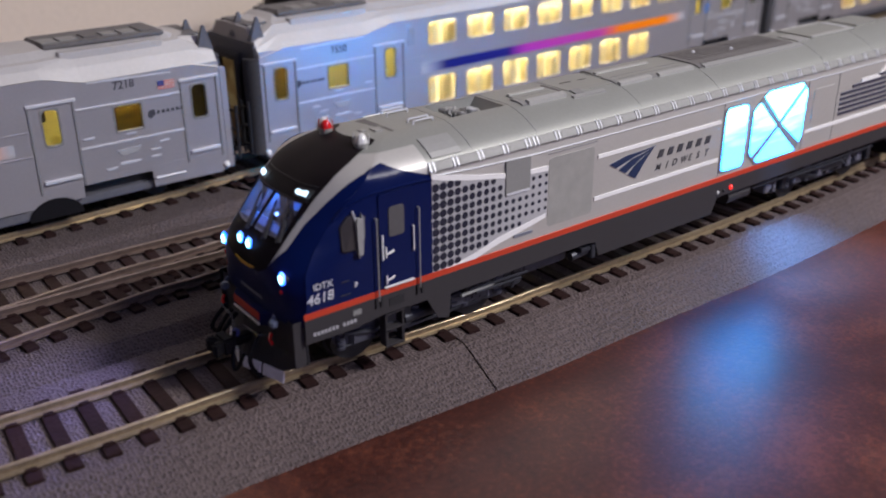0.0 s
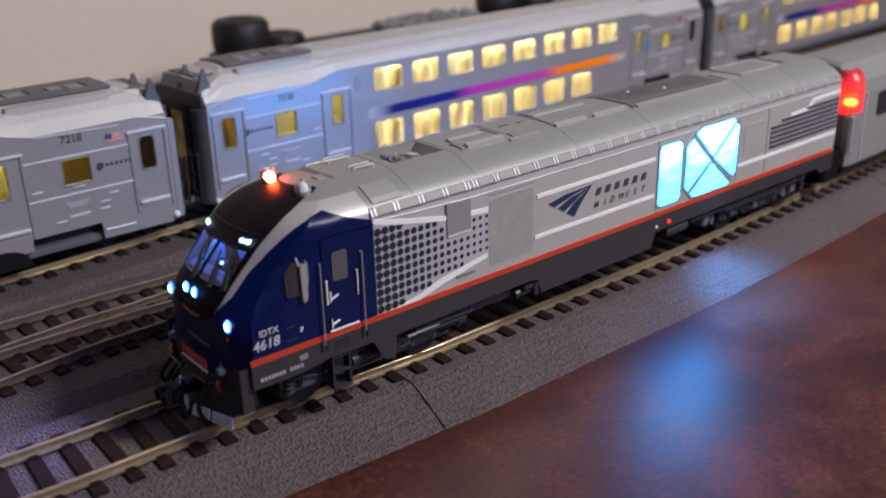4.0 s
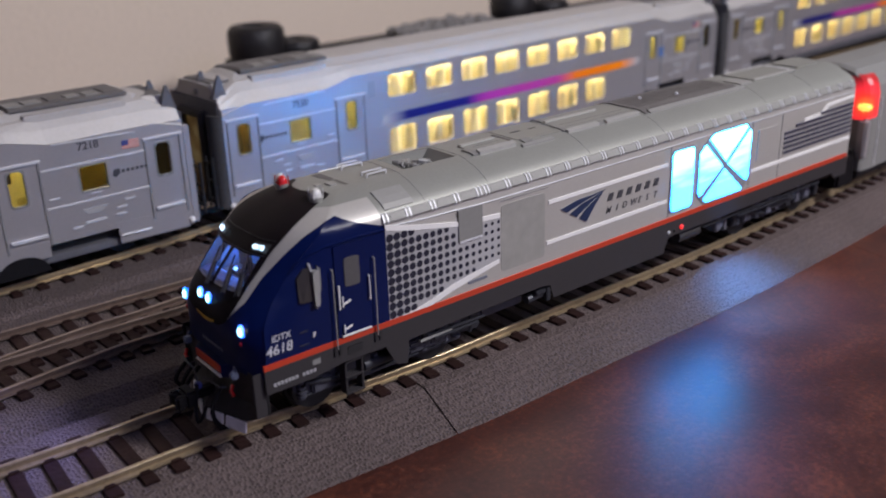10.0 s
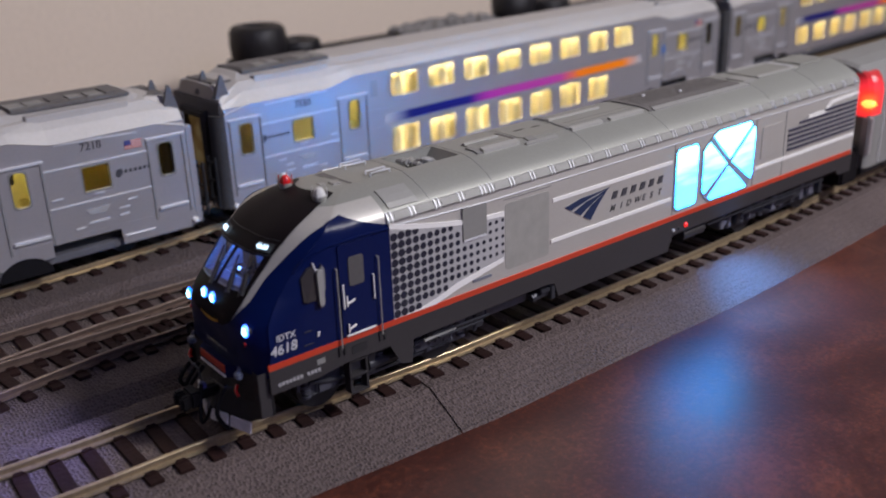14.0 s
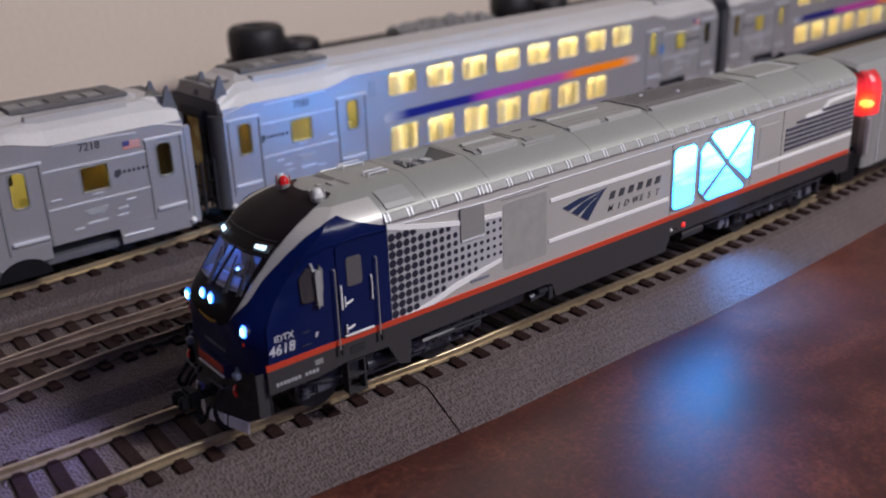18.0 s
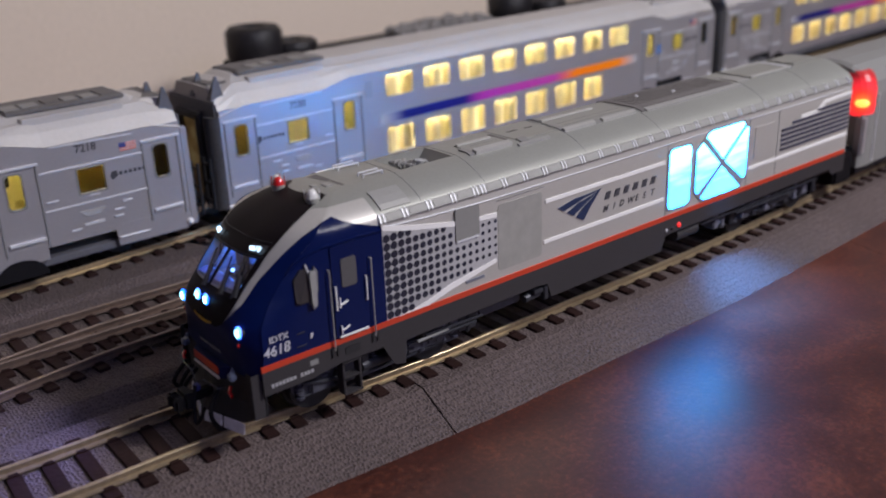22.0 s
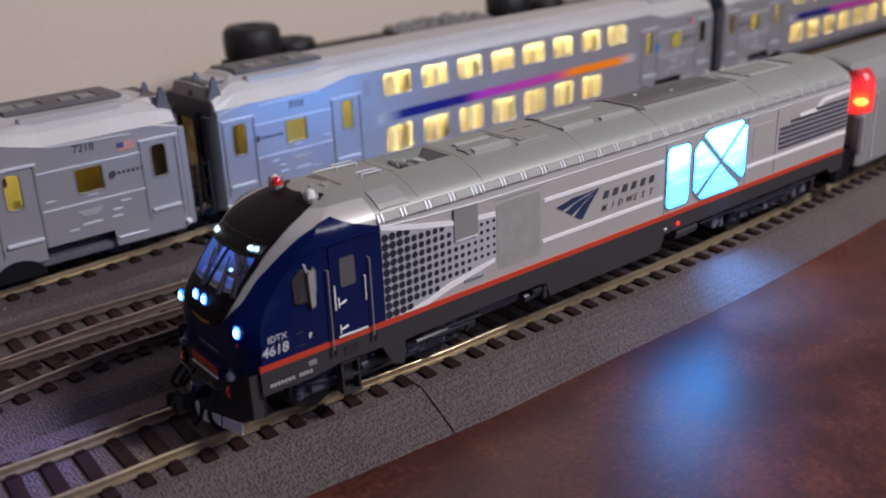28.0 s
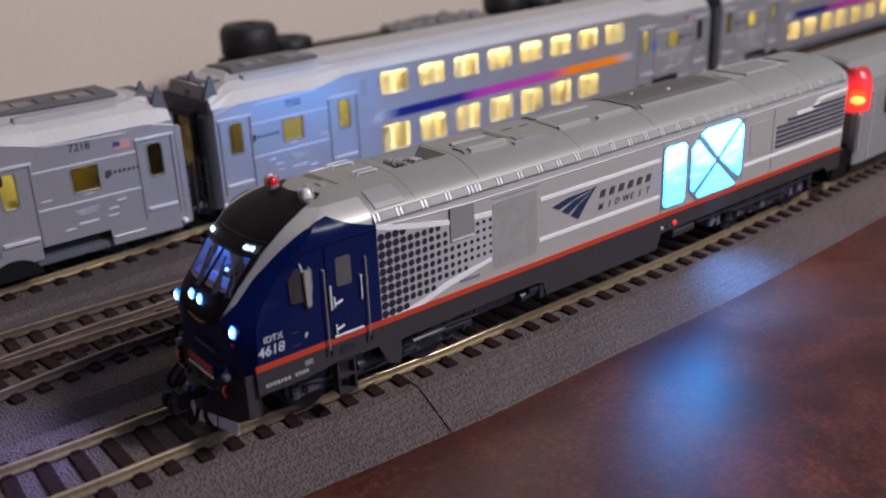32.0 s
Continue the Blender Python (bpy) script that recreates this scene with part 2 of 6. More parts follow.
tagged(part("wall_west", bm, COOL), "unseen plain wall tinted cool for bluish bounce light", "wall", kind="structure")
bm = boxes((3200, 3220, -1900, 420, -800, 1790))
tagged(part("wall_east", bm, COOL), "unseen plain wall tinted cool for bluish bounce light", "wall", kind="structure")
bm = boxes((-1620, 3220, -1900, 420, -820, -800))
tagged(part("floor", bm, WALL), "plain floor of the room", "floor", kind="structure")
bm = boxes((-1620, 3220, -1900, 420, 1790, 1810))
tagged(part("ceiling", bm, COOL), "unseen plain ceiling tinted cool for bluish bounce light", "ceiling", kind="structure")

SEAMLINE = material("table_seam", (0.02, 0.009, 0.006), 0.6)
seam_bm = bmesh.new()
ends_ab = [(216.2, -28.2), (216.5, -28.2), (196.9, -108.0), (196.6, -108.0)]
seam_bm.faces.new([seam_bm.verts.new((x, y, TOP + 0.02)) for x, y in ends_ab])
tagged(part("table_seam", seam_bm, SEAMLINE), "fine dark seam across the brown table top", "seam", kind="structure")

# ---- tracks ----
RAIL_PROFILE = [(-1.25, -2.1), (1.25, -2.1), (1.2, -1.8), (0.3, -1.5), (0.3, -0.75), (0.5, -0.55), (0.5, -0.3), (0.46, -0.16), (0.36, -0.06), (0.2, 0.0), (-0.2, 0.0), (-0.36, -0.06), (-0.46, -0.16), (-0.5, -0.3), (-0.5, -0.55), (-0.3, -0.75), (-0.3, -1.5), (-1.2, -1.8)]


def track(pts, label, near_edge=27, far_edge=27, lift=0.0, shoulder=9.0, half=13.4, pitch=7.9, tie_at=0.0, tie_from=-90, tie_to=420, bed=True, ties=True, joints=(), rail_mat=RAIL):
    """Roadbed, two rails and its ties along a line."""
    base = empty("model_track", 0, 0, 0)
    tagged(base, label, "model track", "model tracks")
    if bed:
        line = curve_through(pts, 2.0)
        prof = [(-near_edge, TOP + 0.02), (far_edge, TOP + 0.02), (far_edge - 9, -2.9 + 1.15 * lift), (-near_edge + shoulder, -2.9 + 1.15 * lift)]
        cuts = [-1e4, *joints, 1e4]
        for a, b in zip(cuts, cuts[1:]):
            run = [p for p in line if a < p[0] <= b]
            if a > -1e4:
                x, y, h = run[0]
                run[0] = (x - 1.45 * math.cos(h), y - 1.45 * math.sin(h), h)
            part("roadbed", sweep(run, prof), BALLAST, base, "grey moulded ballast roadbed")
    line = curve_through(pts, 4.0)
    for side in (-8.75, 8.75):
        part("rail", sweep(line, [(u + side, v + lift) for u, v in RAIL_PROFILE]), rail_mat, base, "nickel-silver rail")
    if not ties:
        return base
    tie = None
    fine = curve_through(pts, 0.1)
    first = min(range(len(fine)), key=lambda k: abs(fine[k][0] - tie_at)) % round(pitch * 10)
    for i, (x, y, h) in enumerate(fine[first::round(pitch * 10)]):
        if tie_from <= x <= tie_to:
            if tie is None:
                tie = part("tie", boxes((-1.6, 1.6, -half, half, -3.1, -2.05 + lift), *[(-1.15, 1.15, a + b, a + b + 1.3, -2.05 + lift, -1.65 + lift) for a in (-8.75, 8.75) for b in (-2.1, 0.8)], bev=0.15), TIE, base)
                ob = tie
            else:
                ob = new("tie", tie.data)
                ob.parent = base
            ob.matrix_basis = pose(x * MM, y * MM, 0, 0, 0, math.degrees(h) + (hash_noise(i) - 0.5) * 1.2)
    return base


def hash_noise(i):
    return (math.sin(i * 12.9898 + 4.1) * 43758.5453) % 1.0


MAIN = [(-260, 25), (-120, 10.5), (-42, 5.0), (-16, 4.2), (4, 3.1), (14, 2.4), (24, 1.6), (41, 0.5), (56, -0.4), (70, -0.4), (88, -0.5), (110, -0.8), (132, -1.25), (150, -1.2), (168, -0.7), (190, 0.2), (212, 1.1), (235, 2.3), (256, 3.3), (330, 7.3), (450, 15.5), (700, 35)]
track(MAIN, "near track with grey roadbed under the locomotive", near_edge=30.2, far_edge=30, lift=0.95, shoulder=13.2, half=14.0, pitch=7.2, tie_at=33.9, tie_to=430, joints=(-182.0, 43.8, 272.0))
track([(-260, 74), (-30, 74.4), (24, 73.4), (90, 72), (300, 74), (500, 80)], "empty straight siding with brown ties", near_edge=46, far_edge=30, pitch=7.0, tie_at=-3.5, tie_to=60, rail_mat=BROWNRAIL)
track([(-260, 26), (-36, 58.5), (11, 62), (60, 66), (120, 71), (300, 74.2)], "empty diverging siding joining a turnout", pitch=7.0, tie_at=-26.9, tie_to=40, bed=False, rail_mat=BROWNRAIL)
FAR = [(-400, 118), (-120, 122), (-18, 124), (44, 129.3), (62, 131.3), (200, 138), (350, 146), (450, 149), (700, 150)]
track(FAR, "far track carrying the double-deck coaches", near_edge=33, tie_to=120)

# ---- more materials ----
def glow_patches(name, base, rough, scale, stops, power):
    """A surface lit unevenly from behind."""
    mat = material(name, base, rough)
    nt = mat.node_tree
    geo, tex, ramp = nt.nodes.new("ShaderNodeNewGeometry"), nt.nodes.new("ShaderNodeTexNoise"), nt.nodes.new("ShaderNodeValToRGB")
    tex.inputs["Scale"].default_value, tex.inputs["Detail"].default_value = scale, 2.0
    el = ramp.color_ramp.elements
    while len(el) < len(stops):
        el.new(0.5)
    for e, (p, c) in zip(el, stops):
        e.position, e.color = p, (*c, 1)
    nt.links.new(geo.outputs["Position"], tex.inputs["Vector"])
    nt.links.new(tex.outputs["Fac"], ramp.inputs["Fac"])
    bsdf = nt.nodes["Principled BSDF"]
    nt.links.new(ramp.outputs["Color"], bsdf.inputs["Emission Color"])
    bsdf.inputs["Emission Strength"].default_value = power
    return mat


def led_panel(name, low, high, power):
    """A side window lit by a lamp near its top: whiter above, bluer below, with faint level streaks."""
    mat = material(name, (0.3, 0.5, 0.7), 0.35)
    nt = mat.node_tree
    geo, sep, rng = nt.nodes.new("ShaderNodeNewGeometry"), nt.nodes.new("ShaderNodeSeparateXYZ"), nt.nodes.new("ShaderNodeMapRange")
    tex, stretch = nt.nodes.new("ShaderNodeTexNoise"), nt.nodes.new("ShaderNodeVectorMath")
    stretch.operation = "MULTIPLY"
    stretch.inputs[1].default_value = (60.0, 60.0, 420.0)
    tex.inputs["Scale"].default_value = 1.0
    rng.inputs["From Min"].default_value, rng.inputs["From Max"].default_value = 0.022, 0.041
    add, ramp = nt.nodes.new("ShaderNodeMath"), nt.nodes.new("ShaderNodeValToRGB")
    add.operation = "MULTIPLY_ADD"
    add.inputs[1].default_value, add.inputs[2].default_value = 0.9, -0.45
    total = nt.nodes.new("ShaderNodeMath")
    ramp.color_ramp.elements[0].color, ramp.color_ramp.elements[1].color = (*low, 1), (*high, 1)
    ramp.color_ramp.elements[0].position, ramp.color_ramp.elements[1].position = 0.3, 0.85
    nt.links.new(geo.outputs["Position"], sep.inputs[0])
    nt.links.new(geo.outputs["Position"], stretch.inputs[0])
    nt.links.new(stretch.outputs[0], tex.inputs["Vector"])
    nt.links.new(sep.outputs["Z"], rng.inputs["Value"])
    nt.links.new(tex.outputs["Fac"], add.inputs[0])
    nt.links.new(rng.outputs[0], total.inputs[0])
    nt.links.new(add.outputs[0], total.inputs[1])
    nt.links.new(total.outputs[0], ramp.inputs["Fac"])
    nt.links.new(ramp.outputs["Color"], nt.nodes["Principled BSDF"].inputs["Emission Color"])
    nt.nodes["Principled BSDF"].inputs["Emission Strength"].default_value = power
    return mat


def pane_glass(name, tint, clear=0.9):
    """Thin tinted pane: mostly clear, with a gloss."""
    mat = bpy.data.materials.new(name)
    mat.use_nodes = True
    nt = mat.node_tree
    nt.nodes.clear()
    out, mix = nt.nodes.new("ShaderNodeOutputMaterial"), nt.nodes.new("ShaderNodeMixShader")
    see, gloss = nt.nodes.new("ShaderNodeBsdfTransparent"), nt.nodes.new("ShaderNodeBsdfGlossy")
    see.inputs["Color"].default_value = (*tint, 1)
    gloss.inputs["Roughness"].default_value = 0.15
    mix.inputs["Fac"].default_value = 1 - clear
    nt.links.new(see.outputs[0], mix.inputs[1])
    nt.links.new(gloss.outputs[0], mix.inputs[2])
    nt.links.new(mix.outputs[0], out.inputs["Surface"])
    return mat


SCREEN = pane_glass("clear_windshield", (0.80, 0.85, 0.98), 0.86)
BLUELED = led_panel("blue_white_window", (0.003, 0.095, 0.42), (0.022, 0.39, 1.0), 52.0)
GLASS = material("dark_cab_glass", (0.02, 0.025, 0.03), 0.06, spread=0.1, coat=0.5)
CABIN = material("cab_lining_grey", (0.22, 0.22, 0.24), 0.6, spread=0.15, grain=600, blotch=200)
CABLAMP = material("cab_glow", (0.8, 0.9, 1.0), 0.3, emit=(0.06, 0.24, 1.0), power=330.0)
SPOTGLOW = material("windshield_spot", (0.8, 0.9, 1.0), 0.3, emit=(0.25, 0.5, 1.0), power=5.0)
LED = material("headlight_led", (0.6, 0.8, 1.0), 0.3, emit=(0.003, 0.12, 1.0), power=4.5)
LEDCORE = material("headlight_core", (0.8, 0.9, 1.0), 0.3, emit=(0.30, 0.78, 1.0), power=7.0)
BOARD = material("lit_number_board", (0.8, 0.9, 1.0), 0.4, emit=(0.55, 0.78, 1.0), power=3.2)
REDLENS = material("red_beacon_lens", (0.55, 0.01, 0.012), 0.15, spread=0.1, coat=0.6)
REDGLOW = material("red_marker_lens", (0.6, 0.02, 0.02), 0.3, emit=(1.0, 0.035, 0.03), power=0.85)
REDCORE = material("red_marker_core", (0.9, 0.3, 0.05), 0.3, emit=(1.0, 0.22, 0.04), power=4.0)
FLASHWHITE = material("strobe_flash", (0.8, 0.9, 1.0), 0.3, emit=(0.10, 0.42, 1.0), power=300.0)
FLASHRED = material("beacon_flash", (0.9, 0.2, 0.1), 0.3, emit=(1.0, 0.10, 0.03), power=200.0)
CLEAR = material("clear_strobe_lens", (0.62, 0.62, 0.60), 0.12, spread=0.2, grain=1800, blotch=500, coat=0.6)
YELLOW = material("yellow_badge", (0.55, 0.32, 0.02), 0.4, spread=0.2)
PANEL = material("grey_side_panel", (0.25, 0.25, 0.24), 0.5, 0.2, spread=0.06)
HATCH = material("satin_hatch", (0.36, 0.36, 0.345), 0.5, 0.4, spread=0.06)
SIDEHATCH = material("worn_side_hatch", (0.43, 0.432, 0.405), 0.48, 0.5, spread=0.10, grain=420, blotch=150)
DIMPRINT = material("dim_blue_print", (0.17, 0.18, 0.22), 0.5)
PALERIM = material("pale_roof_rim", (0.44, 0.44, 0.42), 0.45, 0.35, spread=0.06)
GUTTER = material("gutter_grey", (0.26, 0.26, 0.245), 0.6, 0.2, spread=0.08)
PLATE = material("pale_plough_plate", (0.74, 0.73, 0.74), 0.5, spread=0.2, grain=500)
NAVYDOT = material("navy_dots", (0.012, 0.013, 0.028), 0.45)
LOUVRE = material("dark_louvre", (0.05, 0.05, 0.075), 0.5)
DOTGROUND = material("pale_dot_panel", (0.46, 0.46, 0.47), 0.45, 0.25, spread=0.04)
STEEL = material("grey_steel", (0.036, 0.038, 0.048), 0.45, 0.4, spread=0.12)
CASTING = material("blue_grey_casting", (0.115, 0.118, 0.150), 0.5, 0.1, spread=0.35, grain=900, blotch=170)
RUNGEAR = material("running_gear_grey", (0.060, 0.062, 0.080), 0.5, 0.15, spread=0.3, grain=900, blotch=150)
LETTER = material("silver_lettering", (0.62, 0.63, 0.66), 0.4, 0.2, spread=0.03)
DARKLETTER = material("dark_lettering", (0.05, 0.05, 0.06), 0.5, spread=0.05)
LOGOBLUE = material("blue_logo", (0.013, 0.026, 0.075), 0.45, spread=0.06)
DOORWIN = material("smoked_door_glass", (0.085, 0.082, 0.085), 0.3, spread=0.1)
SMOKED = material("dark_smoked_glass", (0.034, 0.030, 0.031), 0.3, spread=0.2)
PALEBAR = material("pale_print", (0.36, 0.36, 0.37), 0.5)
BLUETIP = material("blue_fitting", (0.03, 0.04, 0.20), 0.4)
PALEFIT = material("pale_blue_fitting", (0.12, 0.14, 0.20), 0.45, spread=0.3, grain=500)
HOSE = material("rubber_hose", (0.007, 0.0065, 0.008), 0.6, spread=0.3, spec=0.15)
SEAM = material("panel_seam", (0.21, 0.21, 0.21), 0.6, spread=0.1)

def pipe(points, r, n=6):
    """One bent rod through points."""
    bm = bmesh.new()
    pts = [Vector(p) for p in points]
    rings = []
    for i, p in enumerate(pts):
        d = (pts[min(i + 1, len(pts) - 1)] - pts[max(i - 1, 0)]).normalized()
        a = d.orthogonal().normalized()
        if rings and a.dot(last) < 0.2:
            a = (last - d * last.dot(d)).normalized()
        b = d.cross(a)
        last = a
        rings.append([bm.verts.new(p + r * (math.cos(2 * math.pi * k / n) * a + math.sin(2 * math.pi * k / n) * b)) for k in range(n)])
    for q, w in zip(rings, rings[1:]):
        for k in range(n):
            bm.faces.new((q[k], q[(k + 1) % n], w[(k + 1) % n], w[k]))
    bm.faces.new(rings[0][::-1])
    bm.faces.new(rings[-1])
    bmesh.ops.recalc_face_normals(bm, faces=bm.faces)
    return bm


# ---- the locomotive ----
loco = empty("locomotive", 0, 0, 0)
tagged(loco, "silver and dark blue model diesel locomotive with lit windows", "model locomotive")
REAR = 228.0
ZW, WW = [8, 38, 41, 43, 44.6, 45.4, 46.4, 47.4, 48.4, 49.2, 49.8], [17.3, 17.3, 17.2, 17.0, 16.6, 15.9, 14.6, 12.8, 10.6, 8.3, 6.0]
ZC, XC = [8, 12, 16, 20, 24, 28, 31.5, 36, 41, 44, 46, 48, 49.2, 49.8], [-2.0, -2.2, -2.4, -2.5, -3.1, -3.4, -2.6, 1.0, 5.6, 9.0, 12, 16, 19.5, 22.5]


def half_width(z):
    return float(np.interp(z, ZW, WW))


def nose_x(z):
    return float(np.interp(z, ZC, XC))


def nose_depth(z):
    """How far the corners of the nose lie behind its middle, and how sharply it bends."""
    return float(np.interp(z, [18, 22, 28, 31.5], [2.6, 4.0, 5.2, 6.6])), float(np.interp(z, [18, 24, 28, 31.5], [5.0, 4.6, 4.0, 3.0]))


def tuck(x, z):
    """How far the cab side is drawn in towards the nose corner."""
    x0 = nose_x(z) + nose_depth(z)[0]
    return float(np.interp(z, [23, 33, 38, 45.4], [0.0, 2.0, 2.0, 0.0])) * max(0.0, 1 - max(0.0, x - x0) / 8.0) ** 2


def nose_width(z):
    return half_width(z) - tuck(-20, z)


def face_point(y, z, off=0.0):
    """A point of the rounded nose, off millimetres in front of it."""
    s = min(1.0, abs(y) / nose_width(z))
    deep, bend = nose_depth(z)
    return Vector((nose_x(z) + deep * s ** bend - off * 0.85, y * (1 + off * 0.02), z + off * 0.4))


def side_point(x, z, off=0.0, side=-1):
    return Vector((x, side * (half_width(z) - tuck(x, z) + off), z + (off * 0.5 if z > 44 else 0)))


def strip(rows, z_list, off, n=8, put=face_point):
    """A skin on the nose between y limits given per height: rows(z) -> (y0, y1)."""
    bm = bmesh.new()
    grid = []
    for z in z_list:
        a, b = rows(z)
        grid.append([bm.verts.new(put(a + (b - a) * i / n, z, off)) for i in range(n + 1)])
    for r, q in zip(grid, grid[1:]):
        for i in range(n):
            bm.faces.new((r[i], r[i + 1], q[i + 1], q[i]))
    bmesh.ops.recalc_face_normals(bm, faces=bm.faces)
    return bm


def span(a, b, n):
    return [a + (b - a) * i / n for i in range(n + 1)]


# body shell: rings of rising height
bm = bmesh.new()
rings = []
for z in [17.0, 20, 23, 26, 29, 31.5, 34, 36.5, 38, 39.5, 41, 42, 43, 44, 44.6, 45.4, 46, 46.4, 47.4, 48, 48.4, 49.2, 49.8]:
    wz, wn = half_width(z), nose_width(z)
    ring = [Vector((x, -wz, z)) for x in span(REAR, 40, 6)]
    ring += [side_point(x, z, -1e-9) for x in span(32, face_point(wn, z).x, 10)[:-1]]
    ring += [face_point(wn * math.sin(radians(a)), z) for a in span(-90, 90, 20)]
    ring += [side_point(x, z, -1e-9, 1) for x in span(face_point(wn, z).x, 32, 10)[1:]] + [Vector((x, wz, z)) for x in span(40, REAR, 6)]
    rings.append([bm.verts.new(v) for v in ring])
for r, q in zip(rings, rings[1:]):
    for i in range(len(r)):
        j = (i + 1) % len(r)
        bm.faces.new((r[i], r[j], q[j], q[i]))
cap = [bm.faces.new(rings[-1])]
bm.faces.new(rings[0][::-1])
# the exhaust well sunk into the roof
for co, no in (((32, 0, 0), (1, 0, 0)), ((47, 0, 0), (1, 0, 0)), ((62.5, 0, 0), (1, 0, 0)), ((0, -5.4, 0), (0, 1, 0)), ((0, 5.4, 0), (0, 1, 0))):
    cut = bmesh.ops.bisect_plane(bm, geom=list(dict.fromkeys(g for fc in cap for g in (*fc.verts, *fc.edges, fc))), plane_co=co, plane_no=no)
    cap = [fc for fc in bm.faces if all(abs(v.co.z - 49.8) < 1e-4 for v in fc.verts)]
bmesh.ops.delete(bm, geom=[fc for fc in cap if 47 < fc.calc_center_median().x < 62.5 and abs(fc.calc_center_median().y) < 5], context="FACES_ONLY")
bmesh.ops.recalc_face_normals(bm, faces=bm.faces)
# the windshield opening
bmesh.ops.delete(bm, geom=[fc for fc in bm.faces if fc.calc_center_median().x < 9.5 and abs(fc.calc_center_median().y) < 10.2 and 33 < fc.calc_center_median().z < 41], context="FACES_ONLY")
# roof faces take a darker grey than the silver sides
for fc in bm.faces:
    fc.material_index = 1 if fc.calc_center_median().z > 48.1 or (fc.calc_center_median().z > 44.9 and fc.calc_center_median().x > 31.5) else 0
body = part("body_shell", bm, (SILVER, ROOFGREY), loco, "body shell, silver sides and darker grey roof", smooth=True)
mod = body.modifiers.new("edge", "EDGE_SPLIT")
mod.split_angle = radians(32)


def blue_top(x):
    return float(np.interp(x, [0, 9, 13, 17.2, 21.8, 23.2, 26.1, 32.3], [30, 41.2, 44.4, 46.1, 46.75, 45.95, 44.75, 42.75]))


for side in (-1, 1):
    # blue cab side, from the nose corner back to the dotted panel
    bm = bmesh.new()
    grid = []
    for u in span(0, 1, 44):
        def at(z):
            x0 = face_point(nose_width(z), z).x - 0.3
            return x0 + u * (32.3 - x0)

        lo, hi = 30.0, 47.2
        for _ in range(30):
            mid = (lo + hi) / 2
            lo, hi = (mid, hi) if mid < blue_top(at(mid)) else (lo, mid)
        grid.append([bm.verts.new(side_point(at(z), z, 0.16, side)) for z in [17.2 + (lo - 17.2) * v ** 0.8 for v in span(0, 1, 36)]])
    for r, q in zip(grid, grid[1:]):
        for k in range(36):
            bm.faces.new((r[k], q[k], q[k + 1], r[k + 1]))
    bmesh.ops.recalc_face_normals(bm, faces=bm.faces)
    part("cab_side_panel", bm, BLUE, loco, "deep blue cab side", smooth=True)
    # blue nose cheek beside the silver band
    def band_out(z):
        return float(np.interp(z, [28.5, 28.9, 32.1, 37.1, 41.1, 43.85, 45.5, 46.8], [9.0, 9.2, 11.3, 11.9, 13.4, 14.4, 14.9, 15.2]))

    def band_in(z):
        return min(half_width(z), float(np.interp(z, [28.5, 31.3, 34.7, 41.6, 43.9, 45.8, 47.4, 49.2], [9.0, 10.1, 10.2, 10.95, 11.35, 11.1, 10.2, 6.0])))

    part("nose_cheek", strip(lambda z: (side * min(band_out(z), nose_width(z)), side * nose_width(z)), span(17.0, 46.4, 28), 0.15), BLUE, loco, "deep blue nose cheek", smooth=True)
    part("nose_band", strip(lambda z: (side * band_in(z), side * min(band_out(z), nose_width(z))), span(28.5, 46.6, 20), 0.16, 3), SILVER, loco, "silver band along the cab corner", smooth=True)
part("lower_nose", strip(lambda z: (-9.8, 9.8), span(17.0, 28.6, 12), 0.16, 14), BLUE, loco, "deep blue lower nose", smooth=True)
# bumper under the nose, with its red-orange front and white lower edge
bumper = part("nose_bumper", slab([(-4.2, -5.9), (-4.2, 5.9), (-2.0, 8.4), (-1.6, 8.4), (-1.6, -8.4), (-2.0, -8.4)], 2.9, lambda u, v, d: Vector((u, v, 14.35 + d))), BLUE, loco, "deep blue bumper under the nose")
part("nose_stripe", boxes((-4.45, -4.1, -5.75, 5.75, 15.35, 17.1), bev=0.1), ORANGE, bumper, "red-orange stripe across the nose")
part("white_edge", boxes((-4.6, -4.1, -5.9, 5.9, 14.3, 14.75), bev=0.08), WHITE, bumper, "thin white edge under the stripe")


def mask_half(z):
    return float(np.interp(z, [26.2, 28, 30, 31.3, 34.7, 41.6, 43.9, 45.8, 47.4, 48.9, 49.3, 49.6], [5.5, 8.8, 9.7, 10.1, 10.2, 10.95, 11.35, 11.1, 10.2, 8.4, 7.4, 5.2]))


# the mask leaves the two windshield openings free
def mask_columns(z):
    """Places across the mask at a height: edge, pane, middle bar, pane, edge."""
    m = mask_half(z)
    if not 33.7 < z < 40.3:
        return span(-m, m, 24)
    return span(-m, -9.3, 2)[:-1] + span(-9.3, -0.55, 9)[:-1] + span(-0.55, 0.55, 2)[:-1] + span(0.55, 9.3, 9)[:-1] + span(9.3, m, 2)


bm = bmesh.new()
zs = [26.2, 27, 28, 29, 30, 31, 32, 33, 33.65, 33.8, *span(34.6, 39.4, 6), 40.2, 40.35, 41.2, 42.2, 43.2, 44.2, 45.2, 46.2, 47, 47.8, 48.4, 48.9, 49.3, 49.6]
grid = [[bm.verts.new(face_point(y, z, 0.30)) for y in mask_columns(z)] for z in zs]
for z0, z1, a, b in zip(zs, zs[1:], grid, grid[1:]):
    for i in range(24):
        if 33.7 < z0 and z1 < 40.3 and (2 <= i < 11 or 13 <= i < 22):
            continue
        bm.faces.new((a[i], a[i + 1], b[i + 1], b[i]))
